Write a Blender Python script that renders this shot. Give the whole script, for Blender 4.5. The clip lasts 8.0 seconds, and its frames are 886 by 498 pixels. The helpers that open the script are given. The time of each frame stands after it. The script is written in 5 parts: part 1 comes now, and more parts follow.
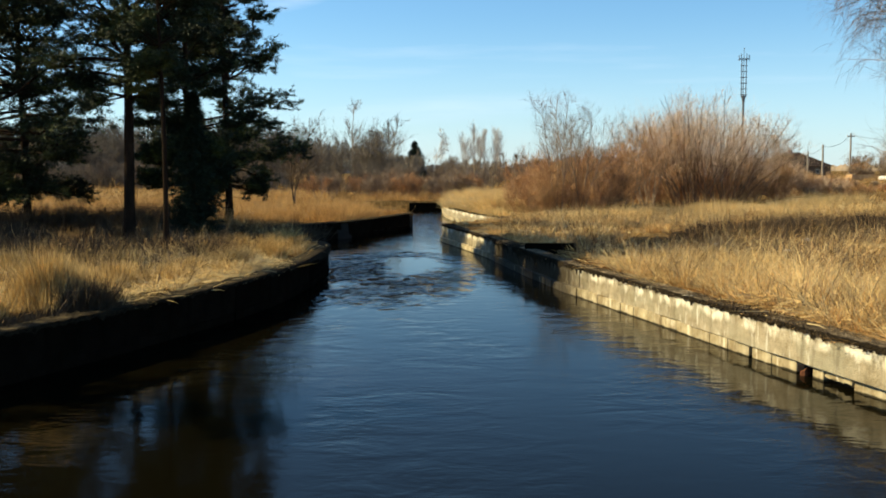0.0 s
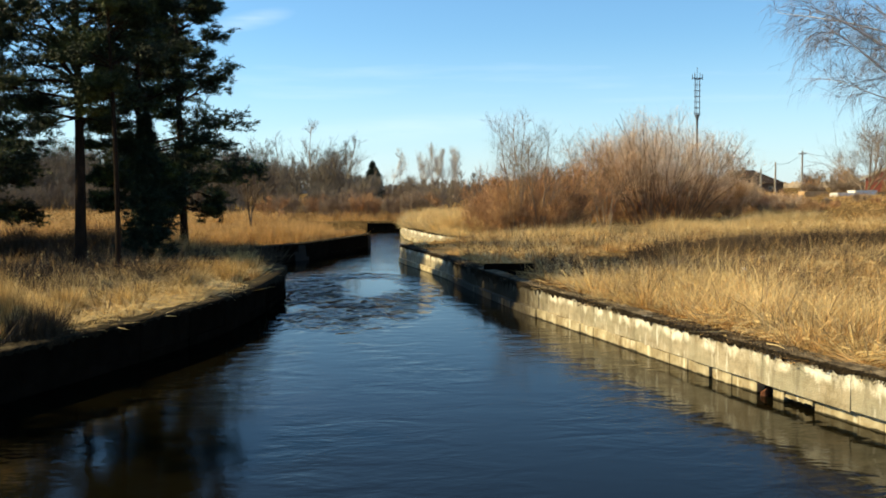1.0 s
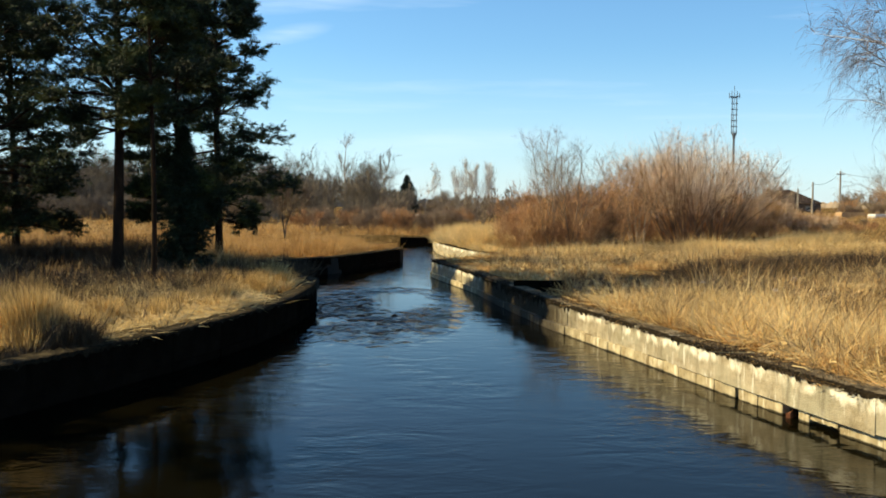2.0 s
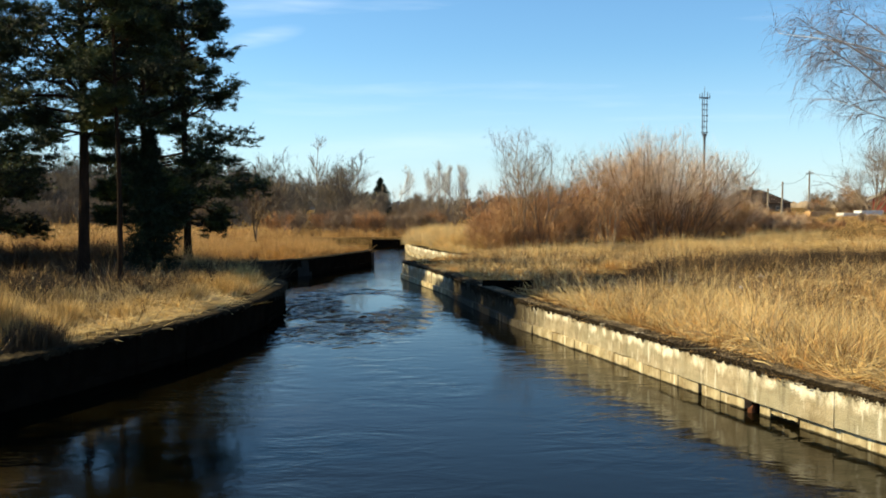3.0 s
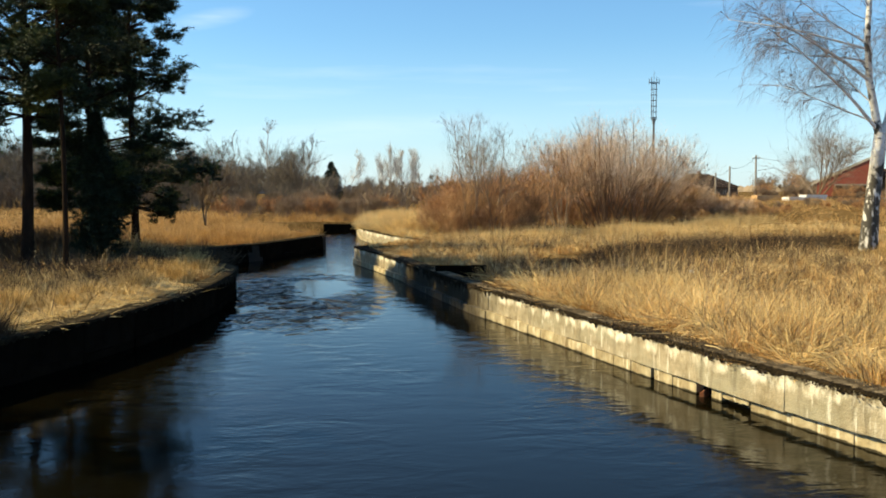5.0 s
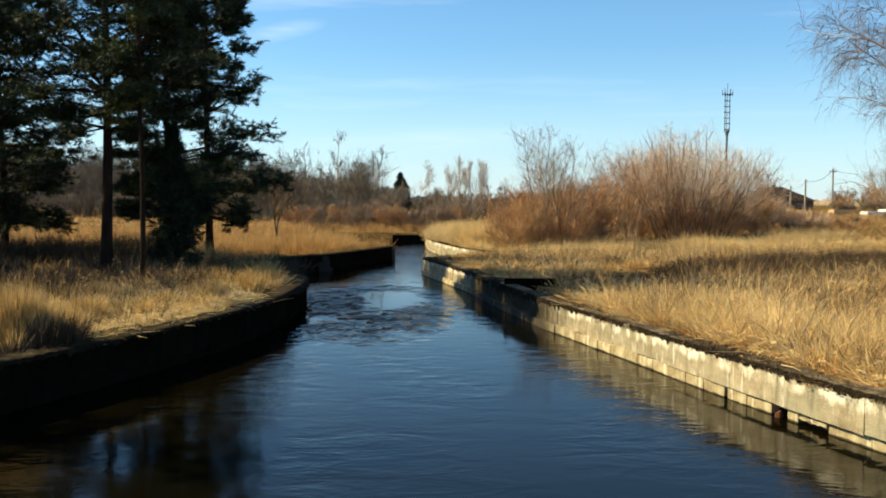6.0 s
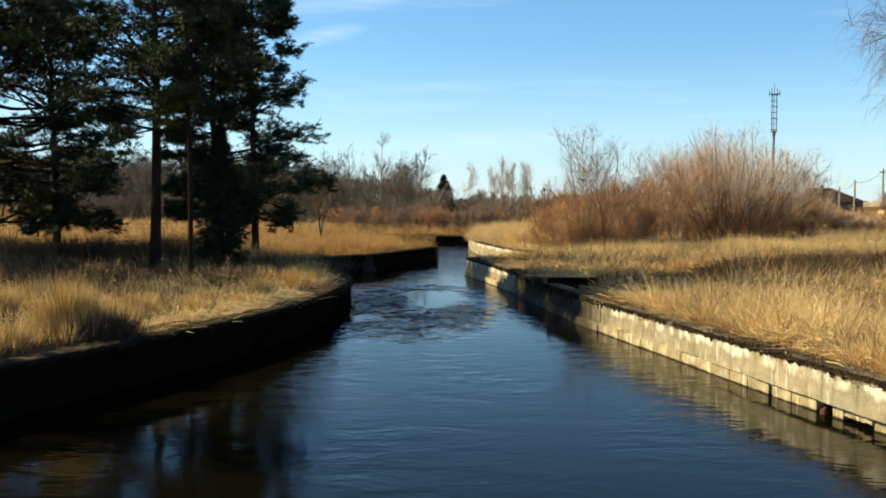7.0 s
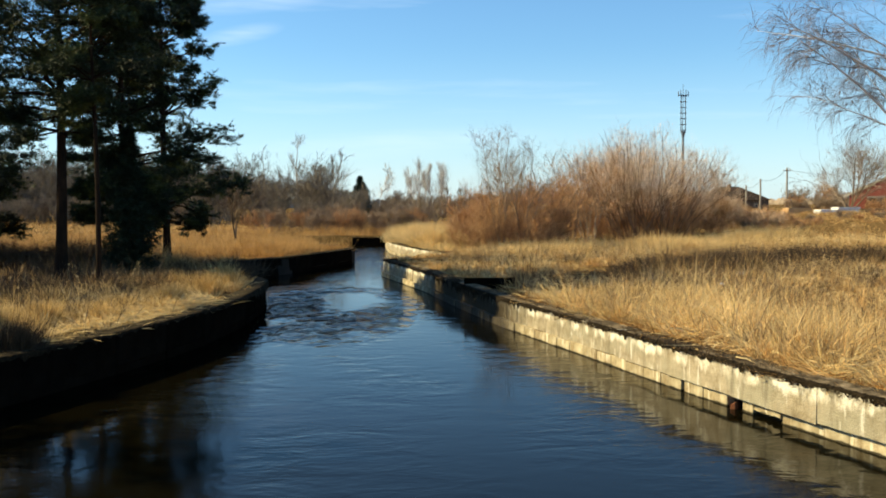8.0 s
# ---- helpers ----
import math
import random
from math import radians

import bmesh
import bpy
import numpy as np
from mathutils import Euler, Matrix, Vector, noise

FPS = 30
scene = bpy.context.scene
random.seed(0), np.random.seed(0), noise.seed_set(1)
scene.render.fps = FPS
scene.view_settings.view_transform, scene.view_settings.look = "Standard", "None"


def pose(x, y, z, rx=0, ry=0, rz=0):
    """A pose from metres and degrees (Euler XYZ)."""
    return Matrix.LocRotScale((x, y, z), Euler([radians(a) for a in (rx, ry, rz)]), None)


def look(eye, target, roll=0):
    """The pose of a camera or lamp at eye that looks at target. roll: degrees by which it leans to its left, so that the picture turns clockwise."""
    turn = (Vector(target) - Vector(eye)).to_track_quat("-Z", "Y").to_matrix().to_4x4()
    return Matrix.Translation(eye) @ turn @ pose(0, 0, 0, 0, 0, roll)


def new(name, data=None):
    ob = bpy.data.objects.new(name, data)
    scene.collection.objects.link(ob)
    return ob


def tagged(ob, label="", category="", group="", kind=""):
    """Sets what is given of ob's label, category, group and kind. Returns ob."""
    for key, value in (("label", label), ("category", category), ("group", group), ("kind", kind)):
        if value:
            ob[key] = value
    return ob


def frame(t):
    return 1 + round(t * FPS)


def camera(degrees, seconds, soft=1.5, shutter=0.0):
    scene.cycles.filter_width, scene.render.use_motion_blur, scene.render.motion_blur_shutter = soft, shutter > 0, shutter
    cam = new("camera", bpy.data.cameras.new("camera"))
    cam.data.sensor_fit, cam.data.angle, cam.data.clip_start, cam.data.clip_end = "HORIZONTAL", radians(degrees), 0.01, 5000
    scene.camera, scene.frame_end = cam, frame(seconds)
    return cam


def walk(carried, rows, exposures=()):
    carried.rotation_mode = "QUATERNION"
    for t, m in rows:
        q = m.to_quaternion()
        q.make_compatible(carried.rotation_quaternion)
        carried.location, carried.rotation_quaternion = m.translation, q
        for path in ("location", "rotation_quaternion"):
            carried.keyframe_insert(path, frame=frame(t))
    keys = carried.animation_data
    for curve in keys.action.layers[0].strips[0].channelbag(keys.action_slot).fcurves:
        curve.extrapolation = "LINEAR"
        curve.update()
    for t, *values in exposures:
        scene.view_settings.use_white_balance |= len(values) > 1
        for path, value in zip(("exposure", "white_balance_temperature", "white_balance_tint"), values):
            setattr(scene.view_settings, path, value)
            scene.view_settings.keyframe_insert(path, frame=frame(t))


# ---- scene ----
cam = camera(47.98, 8.0, soft=1.85)
# seconds, eye in metres, yaw, pitch, roll in degrees; water lies at z = 0, the banks at about 0.75
ROWS = [
    (0.0, -0.165, -0.077, 3.051, -1.695, -4.551, 0.079),
    (0.3, -0.168, -0.031, 3.061, -2.105, -3.871, 0.080),
    (0.5, -0.170, 0.000, 3.068, -2.782, -3.657, 0.081),
    (0.8, -0.151, 0.087, 3.084, -3.446, -3.294, 0.320),
    (1.0, -0.139, 0.145, 3.095, -4.096, -3.455, 0.480),
    (1.2, -0.164, 0.078, 3.115, -4.427, -3.312, 0.270),
    (1.5, -0.202, -0.023, 3.145, -3.627, -3.153, -0.045),
    (1.7, -0.152, -0.056, 3.145, -2.326, -2.948, -0.608),
    (2.8, 0.065, -0.067, 3.074, -2.373, -2.056, 0.125),
    (3.0, 0.104, -0.067, 3.077, -3.612, -2.463, 0.065),
    (3.2, 0.098, -0.042, 3.079, -5.176, -2.939, 0.171),
    (3.5, 0.090, -0.004, 3.081, -7.274, -3.516, 0.331),
    (3.8, 0.097, 0.039, 3.097, -8.337, -3.871, 0.269),
    (4.0, 0.102, 0.068, 3.108, -8.748, -4.383, 0.227),
    (4.2, 0.103, 0.072, 3.110, -8.331, -4.327, 0.130),
    (4.5, 0.105, 0.079, 3.114, -7.207, -3.962, -0.016),
    (4.7, 0.071, 0.026, 3.105, -6.738, -3.768, -0.004),
    (5.8, 0.082, 0.117, 3.118, -4.275, -2.533, -0.125),
    (6.0, 0.030, 0.051, 3.149, -2.483, -2.766, -0.377),
    (6.2, 0.019, -0.017, 3.145, -0.104, -3.011, -0.433),
    (6.5, 0.003, -0.118, 3.139, 1.255, -2.800, -0.518),
    (6.8, 0.020, -0.108, 3.093, 0.932, -2.603, -0.364),
    (7.0, 0.032, -0.102, 3.062, -0.000, -2.642, -0.262),
    (7.2, 0.052, -0.048, 3.053, -1.393, -2.617, -0.089),
    (7.5, 0.083, 0.032, 3.039, -3.016, -2.608, 0.170),
    (7.8, 0.072, 0.013, 3.060, -4.200, -2.574, 0.201),
    (8.0, 0.065, 0.000, 3.074, -4.774, -2.591, 0.221),
]
walk(cam, [(t, pose(x, y, z, 90 + pitch, roll, yaw)) for t, x, y, z, yaw, pitch, roll in ROWS],
     exposures=[(0.0, 0.84, 6000.0, 6.0), (0.8, 0.92, 6000.0, 6.0), (8.0, 0.92, 6000.0, 6.0)])

# ---- sky, sun ----
SUN_WAY = Vector((-0.98, 0.2, 0)).normalized()      # towards the sun, on the ground
SUN_HEIGHT = 36.0                                     # degrees
world = bpy.data.worlds.new("world")
scene.world = world
world.use_nodes = True
wn, wl = world.node_tree.nodes, world.node_tree.links
background = wn["Background"]
sky = wn.new("ShaderNodeTexSky")
sky.sky_type, sky.sun_disc = "NISHITA", False
sky.sun_elevation, sky.sun_rotation = radians(SUN_HEIGHT), math.atan2(SUN_WAY.x, SUN_WAY.y)
sky.altitude, sky.air_density, sky.dust_density, sky.ozone_density = 0, 1.0, 0.2, 3.2
# thin streaks of high cloud
coord = wn.new("ShaderNodeTexCoord")
stretch = wn.new("ShaderNodeMapping")
stretch.inputs["Rotation"].default_value = (0.0, radians(-7), 0.0)
stretch.inputs["Scale"].default_value = (2.2, 1.0, 26.0)
streaks = wn.new("ShaderNodeTexNoise")
streaks.inputs["Scale"].default_value, streaks.inputs["Detail"].default_value = 1.7, 5.0
streaks.inputs["Roughness"].default_value = 0.55
ramp = wn.new("ShaderNodeValToRGB")
ramp.color_ramp.elements[0].position, ramp.color_ramp.elements[1].position = 0.58, 0.85
veil = wn.new("ShaderNodeMixRGB")
veil.inputs["Color2"].default_value = (7.5, 8.0, 8.4, 1)
thin = wn.new("ShaderNodeMath")
thin.operation = "MULTIPLY"
thin.inputs[1].default_value = 0.24
wl.new(coord.outputs["Generated"], stretch.inputs["Vector"])
wl.new(stretch.outputs["Vector"], streaks.inputs["Vector"])
wl.new(streaks.outputs["Fac"], ramp.inputs["Fac"])
wl.new(ramp.outputs["Color"], thin.inputs[0])
wl.new(thin.outputs["Value"], veil.inputs["Fac"])
clear = wn.new("ShaderNodeMixRGB")
clear.blend_type = "MULTIPLY"
clear.inputs["Fac"].default_value = 1.0
clear.inputs["Color2"].default_value = (0.83, 1.01, 1.07, 1)
wl.new(sky.outputs["Color"], clear.inputs["Color1"])
wl.new(clear.outputs["Color"], veil.inputs["Color1"])
# three single wisps: way through the middle, half length and half width, tilt in degrees, density
torn_edge = wn.new("ShaderNodeTexNoise")
torn_edge.inputs["Scale"].default_value, torn_edge.inputs["Detail"].default_value = 9.0, 4.0
wl.new(stretch.outputs["Vector"], torn_edge.inputs["Vector"])
sky_colour = veil.outputs["Color"]
for way, half_long, half_wide, tilt, dense in (((-0.1136, 0.98, 0.1635), 0.045, 0.010, -12, 0.62), ((-0.105, 0.9753, 0.193), 0.085, 0.011, -6, 0.55), ((0.036, 0.9975, 0.060), 0.17, 0.016, -3, 0.40)):
    put = wn.new("ShaderNodeMapping")
    put.vector_type = "TEXTURE"
    put.inputs["Location"].default_value, put.inputs["Rotation"].default_value, put.inputs["Scale"].default_value = way, (0, radians(tilt), 0), (half_long, 0.3, half_wide)
    wl.new(coord.outputs["Generated"], put.inputs["Vector"])
    puff = wn.new("ShaderNodeTexGradient")
    puff.gradient_type = "SPHERICAL"
    wl.new(put.outputs["Vector"], puff.inputs["Vector"])
    ragged = wn.new("ShaderNodeMath")
    ragged.operation = "MULTIPLY"
    wl.new(puff.outputs["Fac"], ragged.inputs[0])
    wl.new(torn_edge.outputs["Fac"], ragged.inputs[1])
    amount = wn.new("ShaderNodeMath")
    amount.operation = "MULTIPLY"
    amount.inputs[1].default_value = dense * 0.9
    wl.new(ragged.outputs["Value"], amount.inputs[0])
    wisp = wn.new("ShaderNodeMixRGB")
    wisp.inputs["Color2"].default_value = (7.5, 8.0, 8.6, 1)
    wl.new(amount.outputs["Value"], wisp.inputs["Fac"])
    wl.new(sky_colour, wisp.inputs["Color1"])
    sky_colour = wisp.outputs["Color"]
# pale haze low over the horizon, all round
height = wn.new("ShaderNodeSeparateXYZ")
wl.new(coord.outputs["Generated"], height.inputs["Vector"])
low_sky = wn.new("ShaderNodeMapRange")
low_sky.interpolation_type = "SMOOTHSTEP"
for key, value in (("From Min", 0.16), ("From Max", -0.02), ("To Min", 0.0), ("To Max", 0.42)):
    low_sky.inputs[key].default_value = value
wl.new(height.outputs["Z"], low_sky.inputs["Value"])
haze = wn.new("ShaderNodeMixRGB")
haze.inputs["Color2"].default_value = (6.3, 6.95, 7.9, 1)
wl.new(low_sky.outputs["Result"], haze.inputs["Fac"])
wl.new(sky_colour, haze.inputs["Color1"])
wl.new(haze.outputs["Color"], background.inputs["Color"])
background.inputs["Strength"].default_value = 0.078
sun = new("sun", bpy.data.lights.new("sun", "SUN"))
sun.data.energy, sun.data.angle, sun.data.color = 5.0, radians(0.6), (1.0, 0.78, 0.41)
sun.matrix_world = look(SUN_WAY * 90 + Vector((0, 30, 90 * math.tan(radians(SUN_HEIGHT)))), (0, 30, 0))


# ---- materials ----
def mat(name, colours, scale=4.0, rough=0.9, bump=0.0, bump_scale=40.0, island=0.0, tone=0.0, stretch=(1, 1, 1), metal=0.0, each=0.0, specular=0.3, detail=6.0, glow_through=0.0):
    """Noise between colours at two scales; island / each: spread of lightness from blade to blade or from object to object."""
    m = bpy.data.materials.new(name)
    m.use_nodes = True
    n, l = m.node_tree.nodes, m.node_tree.links
    shader = n["Principled BSDF"]
    shader.inputs["Roughness"].default_value, shader.inputs["Metallic"].default_value = rough, metal
    shader.inputs["Specular IOR Level"].default_value = specular
    where = n.new("ShaderNodeTexCoord")
    warp = n.new("ShaderNodeMapping")
    warp.inputs["Scale"].default_value = stretch
    l.new(where.outputs["Object"], warp.inputs["Vector"])
    big = n.new("ShaderNodeTexNoise")
    big.inputs["Scale"].default_value, big.inputs["Detail"].default_value, big.inputs["Roughness"].default_value = scale, detail, 0.65
    l.new(warp.outputs["Vector"], big.inputs["Vector"])
    r = n.new("ShaderNodeValToRGB")
    e = r.color_ramp.elements
    while len(e) < len(colours):
        e.new(0.5)
    for i, c in enumerate(colours):
        e[i].position = 0.3 + 0.4 * i / max(1, len(colours) - 1)
        e[i].color = (*c, 1)
    l.new(big.outputs["Fac"], r.inputs["Fac"])
    colour = r.outputs["Color"]
    spread = island or each
    if spread:
        src = n.new("ShaderNodeNewGeometry").outputs["Random Per Island"] if island else n.new("ShaderNodeObjectInfo").outputs["Random"]
        span = n.new("ShaderNodeMapRange")
        span.inputs["To Min"].default_value, span.inputs["To Max"].default_value = 1 - spread, 1 + spread
        l.new(src, span.inputs["Value"])
        hsv = n.new("ShaderNodeHueSaturation")
        l.new(span.outputs["Result"], hsv.inputs["Value"])
        l.new(colour, hsv.inputs["Color"])
        colour = hsv.outputs["Color"]
    l.new(colour, shader.inputs["Base Color"])
    if glow_through:
        thin_leaf = n.new("ShaderNodeBsdfTranslucent")
        blend = n.new("ShaderNodeMixShader")
        blend.inputs["Fac"].default_value = glow_through
        l.new(colour, thin_leaf.inputs["Color"])
        l.new(shader.outputs["BSDF"], blend.inputs[1])
        l.new(thin_leaf.outputs["BSDF"], blend.inputs[2])
        l.new(blend.outputs["Shader"], n["Material Output"].inputs["Surface"])
    if bump:
        fine = n.new("ShaderNodeTexNoise")
        fine.inputs["Scale"].default_value, fine.inputs["Detail"].default_value = bump_scale, 4.0
        l.new(warp.outputs["Vector"], fine.inputs["Vector"])
        b = n.new("ShaderNodeBump")
        b.inputs["Strength"].default_value, b.inputs["Distance"].default_value = bump, 0.02
        l.new(fine.outputs["Fac"], b.inputs["Height"])
        l.new(b.outputs["Normal"], shader.inputs["Normal"])
    return m


def water_material():
    m = bpy.data.materials.new("river_water")
    m.use_nodes = True
    n, l = m.node_tree.nodes, m.node_tree.links
    s = n["Principled BSDF"]
    s.inputs["Base Color"].default_value = (0.0032, 0.0027, 0.001, 1)
    s.inputs["Roughness"].default_value, s.inputs["IOR"].default_value = 0.075, 1.152
    s.inputs["Specular Tint"].default_value = (0.69, 0.98, 0.73, 1)
    where = n.new("ShaderNodeTexCoord")

    def waves(scale, sx, sy, detail):
        w = n.new("ShaderNodeMapping")
        w.inputs["Scale"].default_value = (sx, sy, 1)
        t = n.new("ShaderNodeTexNoise")
        t.inputs["Scale"].default_value, t.inputs["Detail"].default_value = scale, detail
        t.inputs["Distortion"].default_value = 0.6
        l.new(where.outputs["Object"], w.inputs["Vector"])
        l.new(w.outputs["Vector"], t.inputs["Vector"])
        return t.outputs["Fac"]

    def number(operation, x, y, z=None):
        o = n.new("ShaderNodeMath")
        o.operation = operation
        for k, v in enumerate((x, y, z)):
            if isinstance(v, float):
                o.inputs[k].default_value = v
            elif v is not None:
                l.new(v, o.inputs[k])
        return o.outputs["Value"]

    def span(v, low, high, least, most):
        r = n.new("ShaderNodeMapRange")
        r.inputs["From Min"].default_value, r.inputs["From Max"].default_value = low, high
        r.inputs["To Min"].default_value, r.inputs["To Max"].default_value = least, most
        l.new(v, r.inputs["Value"])
        return r.outputs["Result"]

    # a patch of broken water where the current wells up, torn at its edges
    at = n.new("ShaderNodeMapping")
    at.inputs["Location"].default_value = (0.8 / 3.0, -29.5 / 8.5, 0)
    at.inputs["Scale"].default_value = (1 / 3.0, 1 / 8.5, 1)
    ball = n.new("ShaderNodeTexGradient")
    ball.gradient_type = "SPHERICAL"
    l.new(where.outputs["Object"], at.inputs["Vector"])
    l.new(at.outputs["Vector"], ball.inputs["Vector"])
    torn = number("MULTIPLY", span(ball.outputs["Fac"], 0.0, 0.55, 0.0, 1.0), span(waves(0.35, 1.0, 0.5, 3.0), 0.36, 0.52, 0.0, 1.0))
    # calm lanes and lanes ruffled by a light wind
    lanes = span(waves(0.30, 1.3, 0.55, 4.0), 0.40, 0.60, 0.015, 0.15)
    # livelier again towards the bend
    split = n.new("ShaderNodeSeparateXYZ")
    l.new(where.outputs["Object"], split.inputs["Vector"])
    lanes = number("ADD", lanes, span(split.outputs["Y"], 40.0, 56.0, 0.0, 0.30))
    ripple = number("MULTIPLY_ADD", waves(5.0, 0.9, 1.5, 2.0), 0.20, waves(1.1, 0.95, 1.6, 3.0))
    b = n.new("ShaderNodeBump")
    b.inputs["Distance"].default_value = 0.15
    l.new(number("MULTIPLY_ADD", torn, 0.5, lanes), b.inputs["Strength"])
    l.new(ripple, b.inputs["Height"])
    swirl = n.new("ShaderNodeBump")
    swirl.inputs["Distance"].default_value = 0.45
    l.new(number("MULTIPLY", torn, 1.0), swirl.inputs["Strength"])
    l.new(waves(1.2, 1.5, 0.8, 2.0), swirl.inputs["Height"])
    l.new(b.outputs["Normal"], swirl.inputs["Normal"])
    l.new(swirl.outputs["Normal"], s.inputs["Normal"])
    return m


WATER = water_material()
SOIL = mat("turf", [(0.035, 0.022, 0.010), (0.13, 0.08, 0.03), (0.26, 0.18, 0.085)], 2.2, 1.0, 1.0, 14.0, specular=0.0, detail=10.0)
CONCRETE = mat("weathered_concrete", [(0.16, 0.122, 0.07), (0.325, 0.272, 0.18), (0.46, 0.39, 0.275)], 2.6, 0.95, 0.7, 30.0, each=0.10, detail=9.0, specular=0.1)
FOOTING = mat("limed_concrete", [(0.19, 0.145, 0.07), (0.35, 0.285, 0.165), (0.48, 0.41, 0.265)], 3.0, 0.85, 0.5, 30.0, each=0.12, detail=8.0)


def laid_over(m, colour, amount):
    """Mixes a colour over a material's own by a factor socket."""
    n, l = m.node_tree.nodes, m.node_tree.links
    s = n["Principled BSDF"]
    mix = n.new("ShaderNodeMixRGB")
    mix.inputs["Color2"].default_value = (*colour, 1)
    l.new(amount, mix.inputs["Fac"])
    l.new(s.inputs["Base Color"].links[0].from_socket, mix.inputs["Color1"])
    l.new(mix.outputs["Color"], s.inputs["Base Color"])


def blotches(m, scale, low, high, most, stretch=(1, 1, 1), shift=0.0, line=None, reach=0.0, sway=0.0):
    """A ragged factor from noise; with line and reach, only within reach metres of that height, by an uneven edge."""
    n, l = m.node_tree.nodes, m.node_tree.links
    where = n.new("ShaderNodeNewGeometry")

    def speckle(size, s, off, detail):
        w = n.new("ShaderNodeMapping")
        w.inputs["Scale"].default_value, w.inputs["Location"].default_value = s, (off, off, 0)
        t = n.new("ShaderNodeTexNoise")
        t.inputs["Scale"].default_value, t.inputs["Detail"].default_value, t.inputs["Roughness"].default_value = size, detail, 0.68
        l.new(where.outputs["Position"], w.inputs["Vector"])
        l.new(w.outputs["Vector"], t.inputs["Vector"])
        return t.outputs["Fac"]

    def span(v, a, b, top):
        r = n.new("ShaderNodeMapRange")
        r.inputs["From Min"].default_value, r.inputs["From Max"].default_value, r.inputs["To Max"].default_value = a, b, top
        l.new(v, r.inputs["Value"])
        return r.outputs["Result"]

    f = span(speckle(scale, stretch, shift, 8.0), low, high, most)
    if line is None:
        return f
    split = n.new("ShaderNodeSeparateXYZ")
    l.new(where.outputs["Position"], split.inputs["Vector"])
    wavy = n.new("ShaderNodeMath")
    wavy.operation = "MULTIPLY_ADD"
    wavy.inputs[1].default_value = sway
    l.new(speckle(2.6, (1, 1, 0.35), shift + 3, 6.0), wavy.inputs[0])
    l.new(split.outputs["Z"], wavy.inputs[2])
    both = n.new("ShaderNodeMath")
    both.operation = "MULTIPLY"
    l.new(f, both.inputs[0])
    l.new(span(wavy.outputs["Value"], line + sway * 0.5 - reach, line + sway * 0.5 - reach * 0.55, 1.0), both.inputs[1])
    return both.outputs["Value"]


# lime bloom running down from the top, grey damp blotches, thin run-off, black lichen along the very edge
laid_over(CONCRETE, (0.17, 0.135, 0.075), blotches(CONCRETE, 1.3, 0.50, 0.66, 0.7, (1, 1, 1.4), 2.0))
laid_over(CONCRETE, (0.29, 0.27, 0.19), blotches(CONCRETE, 0.9, 0.44, 0.60, 0.65, (1, 1, 1.6), 15.0))
laid_over(CONCRETE, (0.13, 0.11, 0.075), blotches(CONCRETE, 4.5, 0.54, 0.66, 0.6, (1, 1, 0.22), 5.0))
laid_over(CONCRETE, (0.78, 0.72, 0.58), blotches(CONCRETE, 2.2, 0.45, 0.58, 0.9, (1, 1, 0.55), 7.0, 0.70, 0.24, 0.5))
laid_over(CONCRETE, (0.66, 0.62, 0.52), blotches(CONCRETE, 6.0, 0.57, 0.66, 0.7, (1, 1, 0.2), 9.0))
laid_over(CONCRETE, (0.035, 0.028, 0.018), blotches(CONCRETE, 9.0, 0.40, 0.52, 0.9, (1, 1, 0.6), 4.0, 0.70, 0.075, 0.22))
laid_over(FOOTING, (0.17, 0.115, 0.05), blotches(FOOTING, 2.0, 0.50, 0.64, 0.75, (1, 1, 0.8), 6.0))
laid_over(FOOTING, (0.68, 0.61, 0.46), blotches(FOOTING, 5.5, 0.55, 0.64, 0.85, (1, 1, 0.18), 8.0))
# wet and algae just above the water, by an uneven line
wet = blotches(FOOTING, 3.0, 0.0, 0.1, 1.0, (1, 1, 1), 1.0, 0.0, -0.03, 0.10)
laid_over(FOOTING, (0.035, 0.028, 0.013), wet)


def wall_shade(m, colour, y, reach, most):
    """Pine shade put into the wall's colour, torn-edged, round a place y metres along."""
    n, l = m.node_tree.nodes, m.node_tree.links
    where = n.new("ShaderNodeNewGeometry")
    at = n.new("ShaderNodeMapping")
    at.inputs["Location"].default_value, at.inputs["Scale"].default_value = (0, -y / reach, 0), (0, 1 / reach, 0)
    ball = n.new("ShaderNodeTexGradient")
    ball.gradient_type = "SPHERICAL"
    l.new(where.outputs["Position"], at.inputs["Vector"])
    l.new(at.outputs["Vector"], ball.inputs["Vector"])
    both = n.new("ShaderNodeMath")
    both.operation = "MULTIPLY"
    far = n.new("ShaderNodeMapRange")
    far.inputs["From Max"].default_value = 0.3
    l.new(ball.outputs["Fac"], far.inputs["Value"])
    l.new(far.outputs["Result"], both.inputs[0])
    l.new(blotches(m, 1.6, 0.24, 0.42, most, (1, 1, 0.5), 12.0), both.inputs[1])
    laid_over(m, colour, both.outputs["Value"])


